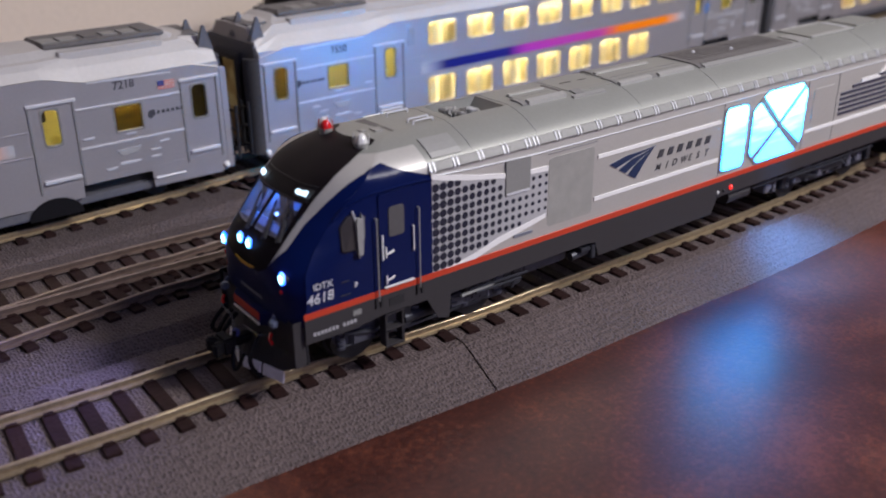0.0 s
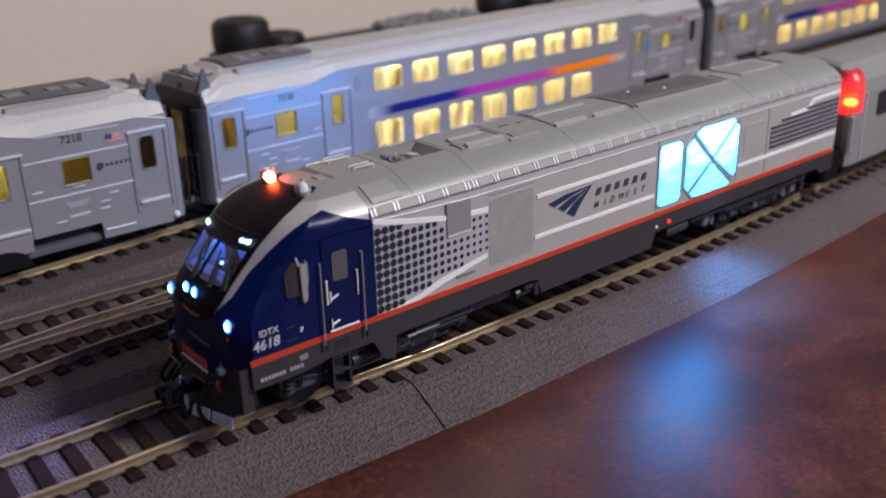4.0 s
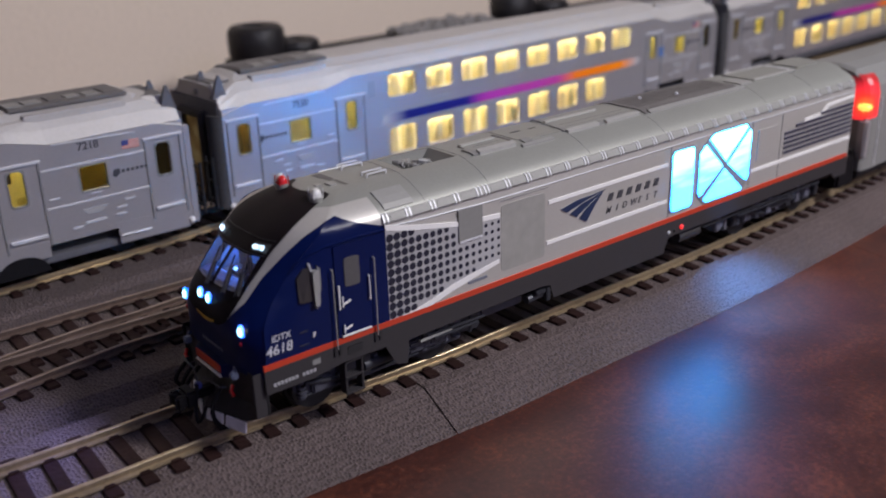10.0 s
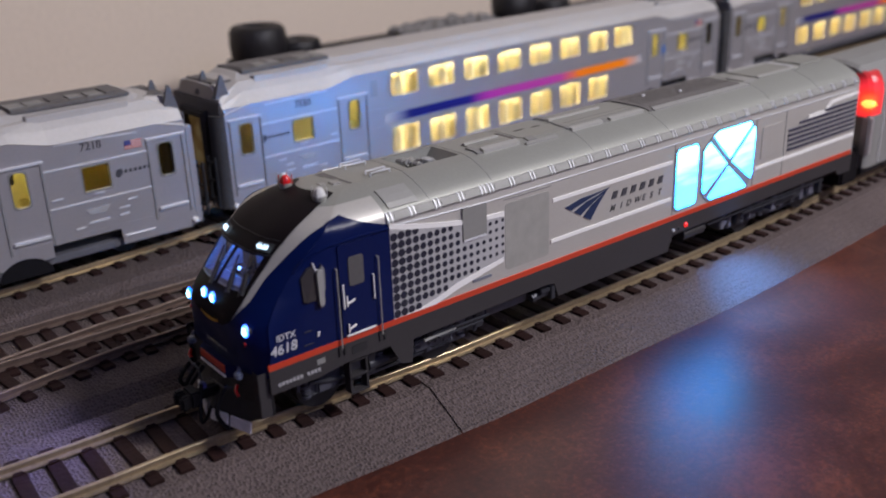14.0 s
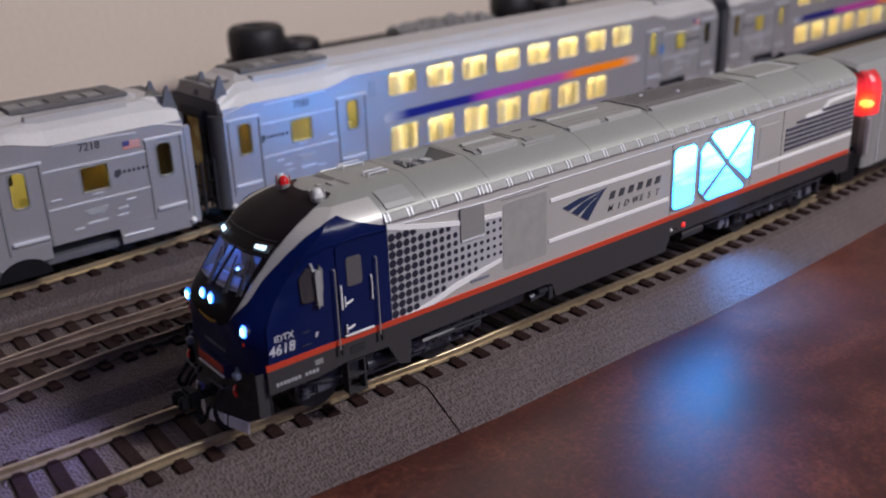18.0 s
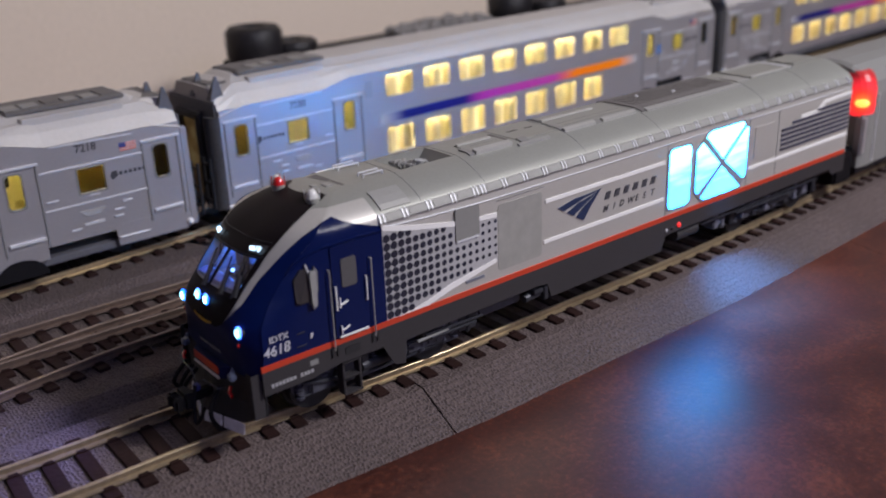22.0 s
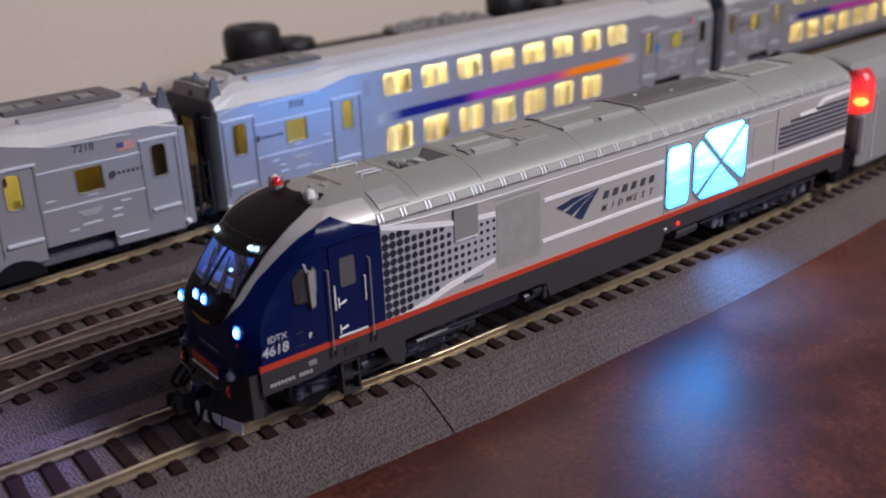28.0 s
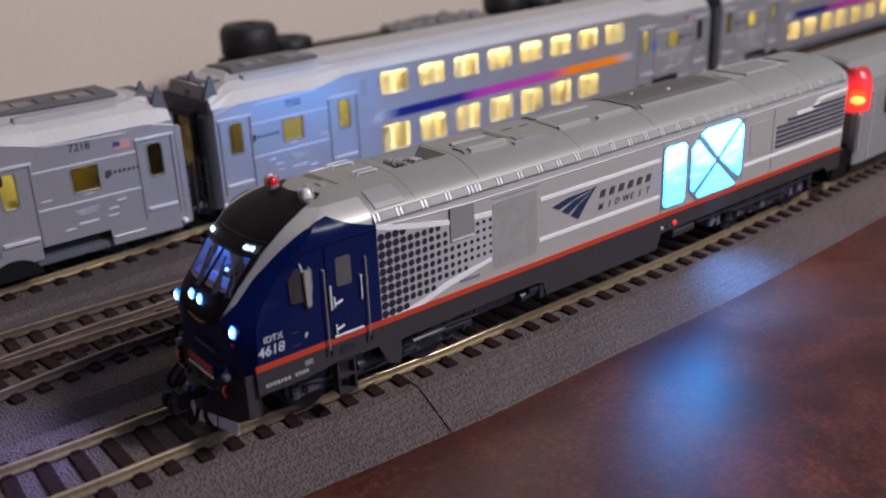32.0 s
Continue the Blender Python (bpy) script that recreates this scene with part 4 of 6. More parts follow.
roof_panel("roof_block", 99.6, 101.6, 3.0, 7.2, 0.4, PANEL, "small dark roof block")
# long framed hatch
lid = roof_panel("roof_hatch", 99.4, 127.0, -7.0, 3.4, 0.2, ROOFGREY, "long low grey roof hatch with raised rims")
roof_panel("hatch_rim", 100.0, 120.0, 1.6, 2.7, 0.6, PALERIM, "", lid, 2)
roof_panel("hatch_rim", 98.6, 110.4, -8.4, -7.2, 0.75, PALERIM, "", lid, 2)
roof_panel("hatch_rim", 113.4, 127.0, -8.4, -7.2, 0.75, PALERIM, "", lid, 2)
roof_panel("hatch_bar", 110.6, 112.6, -8.2, -7.0, 0.5, PANEL, "", lid, 2)
roof_panel("hatch_bar", 98.0, 99.6, -7.2, -2.0, 0.4, PANEL, "", lid, 3)
for k in range(2):
    roof_panel("hatch_seam", 101.0, 126.0, -5.2 + 2.4 * k, -5.0 + 2.4 * k, 0.26, SEAM, "", lid, 1)
# dark grille with its dark front bar and pale border
grille = roof_panel("roof_grille", 130.4, 174.5, -7.4, 8.4, 0.22, DKROOF, "dark grille panel on the roof")
roof_panel("grille_bar", 129.2, 130.6, -8.6, 8.8, 0.3, DKROOF, "dark grey bar before the grille", grille)
roof_panel("grille_border", 131.0, 176.0, -9.0, -7.5, 0.5, HATCH, "pale grey border of the grille", grille, 3)
for k in range(21):
    roof_panel("grille_slat", 132.0 + 2.0 * k, 132.7 + 2.0 * k, -7.0, 8.0, 0.34, DKROOF, "", grille, 4)
for x, y in ((140.0, 2.6), (152.0, -1.4)):
    part("lifting_eye", bead((x, y, 50.1), 0.55), LETTER, grille, "small pale lifting eye", smooth=True)
# rear hatches
lid = roof_panel("roof_hatch", 184.0, 207.0, -6.8, 5.8, 0.35, ROOFGREY, "raised grey rear roof hatch")
roof_panel("hatch_rim", 184.6, 206.4, -6.6, -5.4, 0.5, PALERIM, "", lid, 2)
roof_panel("hatch_rim", 184.6, 206.4, 4.4, 5.6, 0.5, PALERIM, "", lid, 2)
roof_panel("hatch_bar", 205.4, 206.6, -6.8, 5.8, 0.5, LETTER, "", lid, 3)
roof_panel("roof_hatch", 176.6, 182.6, -7.0, 0.0, 0.3, HATCH, "low pale roof hatch")
roof_panel("roof_hatch", 211.0, 223.0, -5.0, 5.0, 0.4, ROOFGREY, "low grey roof hatch")
for x in (44.6, 63.6, 98.6, 128.6, 177.4, 203.4):
    prof = [(-half_width(z) - 0.0, z) for z in (45.3, 46.4, 47.4, 48.4, 49.2, 49.8)]
    prof = prof + [(-y, z) for y, z in prof[::-1]]
    part("roof_seam", pipe([(x, y, z) for y, z in prof], 0.09, 5), SEAM, loco)
flat_top = lambda u, v, d: Vector((u, v, ROOF + 0.02 + d))
# flat dark sheets on the roof, drawn for the shade in its recesses
part("roof_recess_shade", slab([(28.3, 5.4), (30.8, 5.6), (31.1, -0.4), (29.6, -0.8)], 0.03, flat_top), DKROOF, loco, "flat dark sheet for the shade of a sunken roof panel")
part("roof_recess_shade", slab([(30.4, -0.9), (31.0, -0.9), (31.3, -5.6), (30.3, -5.6)], 0.03, flat_top), DKROOF, loco, "flat dark sheet for the shade of a sunken roof slot")
part("roof_step", boxes((27.2, 29.2, -4.4, -1.6, 49.4, 50.1), (24.8, 26.6, -2.6, -0.6, 49.0, 50.0), bev=0.2), HATCH, loco, "small grey roof box")

# roof strobes and beacon: turning lamps in cups
def turning_lamp(name, x, y, z, r, lens, flash, label):
    cup = bmesh.new()
    tube(cup, (x, y, z - 2.8), (x, y, z + 0.25), r * 1.08, 18)
    base = part(name, cup, ROOFGREY, loco, label, smooth=False)
    for i in range(4):
        a = radians(45 + 90 * i)
        part("guard", rods(((x + r * 1.15 * math.cos(a), y + r * 1.15 * math.sin(a), z), (x + r * 1.1 * math.cos(a), y + r * 1.1 * math.sin(a), z + r * 1.55), 0.12), n=5), lens, base)
    bm = bmesh.new()
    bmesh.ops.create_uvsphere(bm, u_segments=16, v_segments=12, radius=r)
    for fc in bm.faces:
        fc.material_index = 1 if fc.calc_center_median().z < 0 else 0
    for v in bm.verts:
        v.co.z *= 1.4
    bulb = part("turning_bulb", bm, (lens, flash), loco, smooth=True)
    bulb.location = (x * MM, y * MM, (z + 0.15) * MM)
    return bulb, (x * MM, y * MM, (z + 0.15) * MM)


STROBES = [turning_lamp("strobe_lamp", 21.6, y, 49.3, 1.45, CLEAR, FLASHWHITE, "clear round roof strobe lamp") for y in (-7.4, 7.4)]
BEACON = turning_lamp("beacon_lamp", 20.2, 4.4, 49.9, 1.35, REDLENS, FLASHRED, "red round roof beacon")

# under-frame, trucks, steps, pilot
part("underframe", boxes((2, 226, -14, 14, 11.5, 17.4)), GUN, loco, "black underframe")
part("fuel_tank", boxes((88, 129, -13.6, 13.6, 6.6, 12.0), bev=2.0), SKIRT, loco, "dark grey fuel tank")


def truck(cx):
    """A two-axle truck under the locomotive."""
    for dx in (-17, 17):
        bm = bmesh.new()
        for s in (-1, 1):
            tube(bm, (cx + dx, s * 6.9, 6.95), (cx + dx, s * 9.5, 6.95), 6.0, 28)
            tube(bm, (cx + dx, s * 6.6, 6.95), (cx + dx, s * 7.2, 6.95), 6.6, 28)
        tube(bm, (cx + dx, -7, 6.95), (cx + dx, 7, 6.95), 1.2, 8)
        part("wheel_set", bm, GUN, loco, "dark metal wheel pair")
    for s in (-1, 1):
        frame_pts = [(cx - 24, 8.2), (cx - 22, 6.6), (cx - 12, 6.2), (cx - 6, 5.2), (cx + 6, 5.2), (cx + 12, 6.2), (cx + 22, 6.6), (cx + 24, 8.2), (cx + 24, 10.6), (cx + 10, 11.6), (cx - 10, 11.6), (cx - 24, 10.6)]
        f = part("truck_frame", slab(frame_pts, 2.0, lambda u, v, d: Vector((u, s * (10.6 + 0.8 * d), v))), RUNGEAR, loco, "dark grey truck side frame")
        for dx in (-17, 17):
            part("axle_box", boxes((cx + dx - 2.6, cx + dx + 2.6, min(s * 12.0, s * 13.4), max(s * 12.0, s * 13.4), 6.3, 10.2), bev=0.5), RUNGEAR, f, "grey axle box")
            for k in (-5.2, 5.2):
                bm = bmesh.new()
                for q in range(4):
                    tube(bm, (cx + dx + k, s * 12.7, 6.4 + 1.2 * q), (cx + dx + k, s * 12.7, 7.0 + 1.2 * q), 1.1, 10)
                part("spring", bm, RUNGEAR, f, "coil spring")
        part("brake_cylinder", rods(((cx - 6, s * 13.2, 8.7), (cx + 4, s * 13.2, 8.9), 1.4), ((cx + 4, s * 13.2, 8.9), (cx + 9, s * 13.2, 8.0), 0.6), n=12), STEEL, f, "grey brake cylinder")
        part("damper", rods(((cx - 22, s * 13.8, 10.4), (cx - 8, s * 13.4, 7.2), 0.55), n=8), STEEL, f, "diagonal damper")
        part("pipe", rods(((cx - 23, s * 12.6, 6.4), (cx + 20, s * 12.6, 5.9), 0.3), n=6), STEEL, f)


for s in (-1, 1):
    part("brake_rod", rods(((41.8, s * 15.6, 10.6), (51.4, s * 15.6, 10.9), 0.42), n=8), PANEL, loco, "grey brake rod")
    part("truck_lobe", boxes((38.2, 39.6, min(s * 12, s * 14.6), max(s * 12, s * 14.6), 7.4, 13.6), (40.2, 52.0, min(s * 11, s * 13.6), max(s * 11, s * 13.6), 6.8, 9.8), bev=0.4), RUNGEAR, loco, "dark truck casting")
    part("equipment_box", boxes((55.6, 58.2, min(s * 11, s * 14.2), max(s * 11, s * 14.2), 7.6, 13.6), (58.8, 61.6, min(s * 11, s * 14.2), max(s * 11, s * 14.2), 7.4, 12.6), bev=0.3), STEEL, loco, "blue-grey equipment box")
    for i, (x, w_, z0, z1, deep) in enumerate(((26.6, 2.4, 5.4, 12.4, 12.4), (29.8, 1.8, 6.4, 10.6, 12.0), (38.0, 1.6, 5.2, 13.2, 12.6), (46.2, 2.0, 7.6, 12.6, 12.2), (50.6, 1.2, 5.4, 12.8, 12.6), (53.0, 2.8, 9.0, 12.6, 12.8), (58.4, 1.4, 5.2, 12.0, 12.4),
            (158.8, 2.6, 6.0, 12.8, 12.8), (163.4, 1.8, 5.2, 13.0, 12.4), (168.0, 2.8, 5.2, 13.0, 12.2), (173.6, 1.4, 5.8, 12.6, 12.8), (177.6, 5.2, 9.6, 12.8, 12.6), (180.0, 2.6, 5.2, 9.0, 12.2), (186.2, 3.0, 5.4, 12.4, 12.8), (192.0, 2.0, 5.2, 13.0, 12.2), (197.4, 3.2, 5.6, 11.6, 12.6), (203.2, 2.4, 5.2, 13.0, 12.6), (209.0, 2.8, 5.6, 12.4, 12.2), (214.6, 2.4, 5.4, 12.8, 12.6))):
        part("truck_casting", boxes((x, x + w_, min(s * 10.4, s * (deep + 1.6)), max(s * 10.4, s * (deep + 1.6)), z0 + 1.4, z1), bev=0.35), CASTING if i % 3 else STEEL, loco, "blue-grey truck casting")
    part("axle_cap", rods(((161.4, s * 12.0, 9.2), (161.4, s * 13.6, 9.2), 1.7), ((161.4, s * 13.6, 9.2), (161.4, s * 14.2, 9.2), 0.9), n=16), PALEFIT, loco, "pale round axle cap")
    part("truck_casting", boxes((40.4, 44.6, min(s * 10.2, s * 11.7), max(s * 10.2, s * 11.7), 4.6, 10.4), (45.2, 51.6, min(s * 10.2, s * 11.5), max(s * 10.2, s * 11.5), 4.4, 7.2), (52.4, 57.4, min(s * 10.2, s * 11.7), max(s * 10.2, s * 11.7), 4.6, 10.8), bev=0.3), RUNGEAR, loco, "dark blue-grey truck casting")
truck(33)
truck(194)
for s in (-1, 1):
    for i in range(15):
        a, b, c = hash_noise(i + 7), hash_noise(i + 31), hash_noise(i + 63)
        x = 44 + 2.3 * i if i < 8 else 150 + 9.5 * (i - 8)
        w_, z0 = 1.6 + 2.2 * a, 7.0 + 2.6 * b
        y0, y1 = sorted((s * (11.4 + c), s * (13.4 + 0.8 * a)))
        part("brake_rigging", boxes((x, x + w_, y0, y1, z0, z0 + 2.0 + 3.0 * c), bev=0.25), STEEL if i % 3 == 0 else RUNGEAR, loco, "small brake rigging block")
    for i, (x0, x1, z0, z1) in enumerate(((44, 62, 11.6, 11.0), (46, 60, 10.2, 10.0), (150, 214, 12.0, 12.0), (168, 200, 11.0, 10.8))):
        part("air_pipe", rods(((x0, s * 15.8, z0), (x1, s * 15.8, z1), 0.35), n=7), STEEL, loco)
    part("battery_box", boxes((63, 78, min(s * 8, s * 13), max(s * 8, s * 13), 8.5, 13.5), bev=0.6), RUNGEAR, loco, "dark equipment box")
for s in (-1, 1):
    steps = part("step_ladder", boxes((19.8, 20.4, min(s * 14.6, s * 17.0), max(s * 14.6, s * 17.0), 5.4, 15), (24.2, 24.8, min(s * 14.6, s * 17.0), max(s * 14.6, s * 17.0), 5.4, 15), bev=0.1), SKIRT, loco, "dark grey cab step ladder")
    for z in (5.4, 9.4, 13.2):
        part("tread", boxes((19.8, 24.8, min(s * 14.8, s * 17.3), max(s * 14.8, s * 17.3), z, z + 0.45), bev=0.1), SKIRT, steps)
    # black plate proud of the skirt, in place of a recess and its shade
    part("skirt_recess_shade", boxes((20.4, 24.4, min(s * 17.4, s * 17.85), max(s * 17.4, s * 17.85), 15.6, 17.6), bev=0.1), GUN, loco, "black plate for the shade of a skirt recess")
    part("journal_cover", boxes((82, 83.6, min(s * 15, s * 17.6), max(s * 15, s * 17.6), 9.2, 13), (78.6, 82, min(s * 15.4, s * 17.4), max(s * 15.4, s * 17.4), 11.6, 12.8), bev=0.2), STEEL, loco, "grey bracket behind the truck")
    part("sand_pipe", rods(((76.5, s * 15.6, 10.6), (82.5, s * 15.6, 11.0), 1.1), n=12), STEEL, loco, "dark round equipment case")
    part("case_end", rods(((82.5, s * 15.6, 11.0), (83.3, s * 15.6, 11.05), 0.95), n=12), HATCH, loco, "pale round end of the case")
    part("air_tank", rods(((138, s * 14.5, 11.8), (148, s * 14.5, 11.8), 2.2), n=14), SKIRT, loco, "dark air tank")
# pilot: dark grey plough, its lower edge plated in white and pointed in plan
bm = bmesh.new()
rows_p = []
for z, fore, rake in ((18.0, -2.2, 0.03), (14.4, -2.6, 0.05), (10.0, -4.2, 0.18), (6.2, -6.2, 0.30), (4.4, -6.7, 0.32)):
    rows_p.append([bm.verts.new((fore + rake * abs(y), y, z + (max(0.0, 10.5 - z) / 6) * 3.6 * (abs(y) / 16.6) ** 3)) for y in (-16.6, -13.5, -9, -4.5, 0, 4.5, 9, 13.5, 16.6)])
back = [[bm.verts.new((0.6, v.co.y, v.co.z)) for v in r] for r in rows_p]
for r, q, r2, q2 in zip(rows_p, rows_p[1:], back, back[1:]):
    for i in range(8):
        bm.faces.new((r[i], r[i + 1], q[i + 1], q[i]))
    for i in (0, 8):
        bm.faces.new((r[i], r2[i], q2[i], q[i]))
bm.faces.new(rows_p[-1] + back[-1][::-1])
bmesh.ops.recalc_face_normals(bm, faces=bm.faces)
part("pilot", bm, PILOTGREY, loco, "dark grey pilot plough")
for y0, y1 in ((-12.6, -6.9), (-6.0, -1.2), (1.2, 6.0), (6.9, 12.6)):
    part("pilot_step", slab([(y0, 0.0), (y1, 0.0), (y1, 1.0), (y0, 1.0)], 0.4, lambda u, v, d: Vector((-7.0 - d + 0.31 * abs(u) + 0.3 * v, u, 3.1 + 2.5 * v))), PLATE, loco, "white plough plate")
for y0, y1 in ((-16.9, -16.6), (16.6, 16.9)):
    part("pilot_cheek", boxes((-2.4, 0.5, y0, y1, 8.0, 18.4), bev=0.1), SKIRT, loco, "dark grey pilot side plate")
coup = part("coupler", boxes((-9.5, -3.5, -1.3, 1.3, 8.2, 10.4), (-11.4, -8.6, -2.4, 2.6, 7.4, 11.2), (-13.4, -11.0, 0.6, 2.6, 7.6, 11.0), bev=0.55), HOSE, loco, "black knuckle coupler")
part("knuckle", boxes((-13.6, -11.2, -2.6, -1.0, 7.6, 11.2), bev=0.6), HOSE, coup)
part("uncoupling_bar", pipe([(-4.6, -9.0, 13.4), (-6.2, -8.6, 13.8), (-6.6, -3.0, 13.8), (-7.4, 0.0, 12.4), (-6.6, 3.0, 13.8), (-6.2, 8.6, 13.8), (-4.6, 9.0, 13.4)], 0.22), STEEL, loco, "thin bent uncoupling bar")
for i, y in enumerate((-6.5, 4.6, 6.8, 9.8)):
    part("hose", pipe([(-4.6 - 3.4 * math.sin(t * 2.7), y + 1.6 * t * (1 if y > 0 else -1), 13.0 - 9.6 * t + (2.4 * t * t if i % 2 else 0)) for t in span(0, 1, 9)], 0.5), HOSE, loco, "black rubber brake hose")
part("hose", pipe([(-8.2 - 1.8 * math.sin(t * 3.1), -1.6 - 3.6 * t, 12.4 - 9.8 * math.sin(t * 2.6) * 0.8) for t in span(0, 1, 10)], 0.42), HOSE, loco, "black rubber brake hose")
part("hose_tip", boxes((-8.4, -7.0, -1.8, -0.2, 10.9, 12.5), bev=0.3), BLUETIP, loco, "blue hose fitting")
for y in (-11.2, 11.2):
    recv = part("cable_receptacle", boxes((-4.6, -3.0, y - 0.9, y + 0.9, 16.0, 17.6), bev=0.3), PALEFIT, loco, "pale blue-grey cable receptacle")
    part("receptacle_stem", rods(((-3.4, y + 2.0, 15.4), (-2.0, y + 2.2, 17.6), 0.5)), PALEFIT, recv)
    part("valve", pipe([(-3.2, y + 2.6, 13.2), (-4.0, y + 1.9, 12.4), (-4.0, y + 0.8, 11.6)], 0.42), REDLENS, loco, "small red air valve")
for y in (-16.6, 16.6):
    part("corner_post", boxes((0.3, 0.8, y - 0.5, y + 0.5, 8.0, 18.0), bev=0.15), GUN, loco, "dark corner post")
# rear end
part("rear_bulkhead", boxes((228.0, 229.6, -15.6, 15.6, 16.0, 45.2), bev=0.6), SILVER, loco, "silver rear end cap")
part("coupler_pocket", boxes((229.8, 241, -14.0, -5, 5.0, 15.6), bev=0.8), HOSE, loco, "black box beside the rear coupler")
part("rear_door", boxes((227.8, 229.2, -4.5, 4.5, 18, 42), bev=0.5), PANEL, loco, "grey rear door")
part("rear_coupler", boxes((227, 236, -1.5, 1.5, 6, 9), bev=0.4), HOSE, loco, "black rear coupler")

# the headlights throw light on the track ahead
for y, power in ((-13.0, 0.013), (0.0, 0.045), (13.0, 0.125)):
    lamp = bpy.data.lights.new("headlight_beam", "SPOT")
    lamp.energy, lamp.color, lamp.spot_size, lamp.spot_blend, lamp.shadow_soft_size = power, (0.22, 0.27, 1.0), radians(94), 0.9, 0.002
    spot = new("headlight_beam", lamp)
    spot.matrix_world = look((-0.0075 if y == 0 else -0.0065, y * MM, 0.0275), (-0.100, y * MM * 1.9 + 0.010, -0.002))

# the window lamps throw a patch of blue light down beside the track
for side in (-1, 1):
    lamp = bpy.data.lights.new("window_lamp_beam", "SPOT")
    lamp.energy, lamp.color, lamp.spot_size, lamp.spot_blend, lamp.shadow_soft_size = 0.40, (0.10, 0.36, 1.0), radians(78), 1.0, 0.006
    spot = new("window_lamp_beam", lamp)
    spot.matrix_world = look((0.156, side * 0.0215, 0.030), (0.159, side * 0.034, -0.006))
# ---- coach materials ----
PANE = pane_glass("clear_coach_pane", (1.0, 0.96, 0.86))
# amber tints stand in for the dimmer light behind the vestibule windows
AMBER = pane_glass("low_light_pane_tint", (0.58, 0.48, 0.19))
DIMPANE = pane_glass("dim_light_pane_tint", (0.50, 0.41, 0.17))
YELPANE = pane_glass("yellow_coach_pane", (1.0, 0.93, 0.56))
LINER = material("cream_coach_lining", (0.86, 0.83, 0.72), 0.6, spread=0.06)
SEAT = material("ochre_coach_seat", (0.66, 0.58, 0.38), 0.7, spread=0.2, grain=500, blotch=120)
STRIPLED = material("coach_led_strip", (1, 0.9, 0.6), 0.5, emit=(1.0, 0.94, 0.66), power=21.0)
DOORGREY = material("coach_door_silver", (0.36, 0.36, 0.38), 0.45, 0.35, spread=0.05)
FLAGRED = material("flag_red", (0.52, 0.17, 0.13), 0.6)
FLAGBLUE = material("flag_blue", (0.04, 0.05, 0.20), 0.6)
LITDOOR = glow_patches("dim_lit_doorway", (0.09, 0.06, 0.04), 0.6, 110.0, ((0.35, (0.10, 0.05, 0.015)), (0.5, (0.5, 0.30, 0.10)), (0.66, (0.95, 0.75, 0.38))), 0.09)
BELLOWS = material("black_bellows", (0.05, 0.048, 0.05), 0.7, spread=0.3)
ENDGREY = material("coach_end_grey", (0.115, 0.115, 0.13), 0.55, 0.1, spread=0.2)


def stripe_paint():
    """Navy, magenta and orange running into one another along the coach."""
    mat = material("rainbow_stripe", (0.5, 0.5, 0.5), 0.55, 0.0, spec=0.2)
    nt = mat.node_tree
    tc, sep, ramp = nt.nodes.new("ShaderNodeTexCoord"), nt.nodes.new("ShaderNodeSeparateXYZ"), nt.nodes.new("ShaderNodeValToRGB")
    sc = nt.nodes.new("ShaderNodeMath")
    sc.operation = "DIVIDE"
    sc.inputs[1].default_value = 0.293
    nt.links.new(tc.outputs["Object"], sep.inputs[0])
    nt.links.new(sep.outputs["X"], sc.inputs[0])
    nt.links.new(sc.outputs[0], ramp.inputs["Fac"])
    stops = [(0.235, (0.42, 0.42, 0.44)), (0.275, (0.008, 0.010, 0.13)), (0.385, (0.012, 0.012, 0.15)), (0.42, (0.42, 0.035, 0.30)), (0.575, (0.46, 0.05, 0.28)), (0.62, (0.90, 0.20, 0.005)), (0.73, (0.90, 0.23, 0.005)), (0.775, (0.42, 0.42, 0.44))]
    el = ramp.color_ramp.elements
    while len(el) < len(stops):
        el.new(0.5)
    for e, (p, c) in zip(el, stops):
        e.position, e.color = p, (*c, 1)
    nt.links.new(ramp.outputs["Color"], nt.nodes["Principled BSDF"].inputs["Base Color"])
    return mat


RAINBOW = stripe_paint()
LEN = 293.0


def near(u, v, d):
    """Near side of a coach: along, up, outwards."""
    return Vector((u, -d, v))


def holed(x0, x1, z0, z1, holes, depth=1.2):
    """A wall with round-cornered looking openings: cells round each hole, and the reveals."""
    bm = bmesh.new()
    xs = sorted({x0, x1, *[v for h in holes for v in h[:2]]})
    zs = sorted({z0, z1, *[v for h in holes for v in h[2:]]})
    for a, b in zip(xs, xs[1:]):
        for c, d in zip(zs, zs[1:]):
            mx, mz = (a + b) / 2, (c + d) / 2
            if any(h[0] < mx < h[1] and h[2] < mz < h[3] for h in holes):
                continue
            bm.faces.new([bm.verts.new((p, 0, q)) for p, q in ((a, c), (b, c), (b, d), (a, d))])
    for h in holes:
        r = [(h[0], h[2]), (h[1], h[2]), (h[1], h[3]), (h[0], h[3])]
        for p, q in zip(r, r[1:] + r[:1]):
            bm.faces.new([bm.verts.new((p[0], 0, p[1])), bm.verts.new((p[0], depth, p[1])), bm.verts.new((q[0], depth, q[1])), bm.verts.new((q[0], 0, q[1]))])
    bmesh.ops.remove_doubles(bm, verts=bm.verts, dist=1e-3)
    return bm


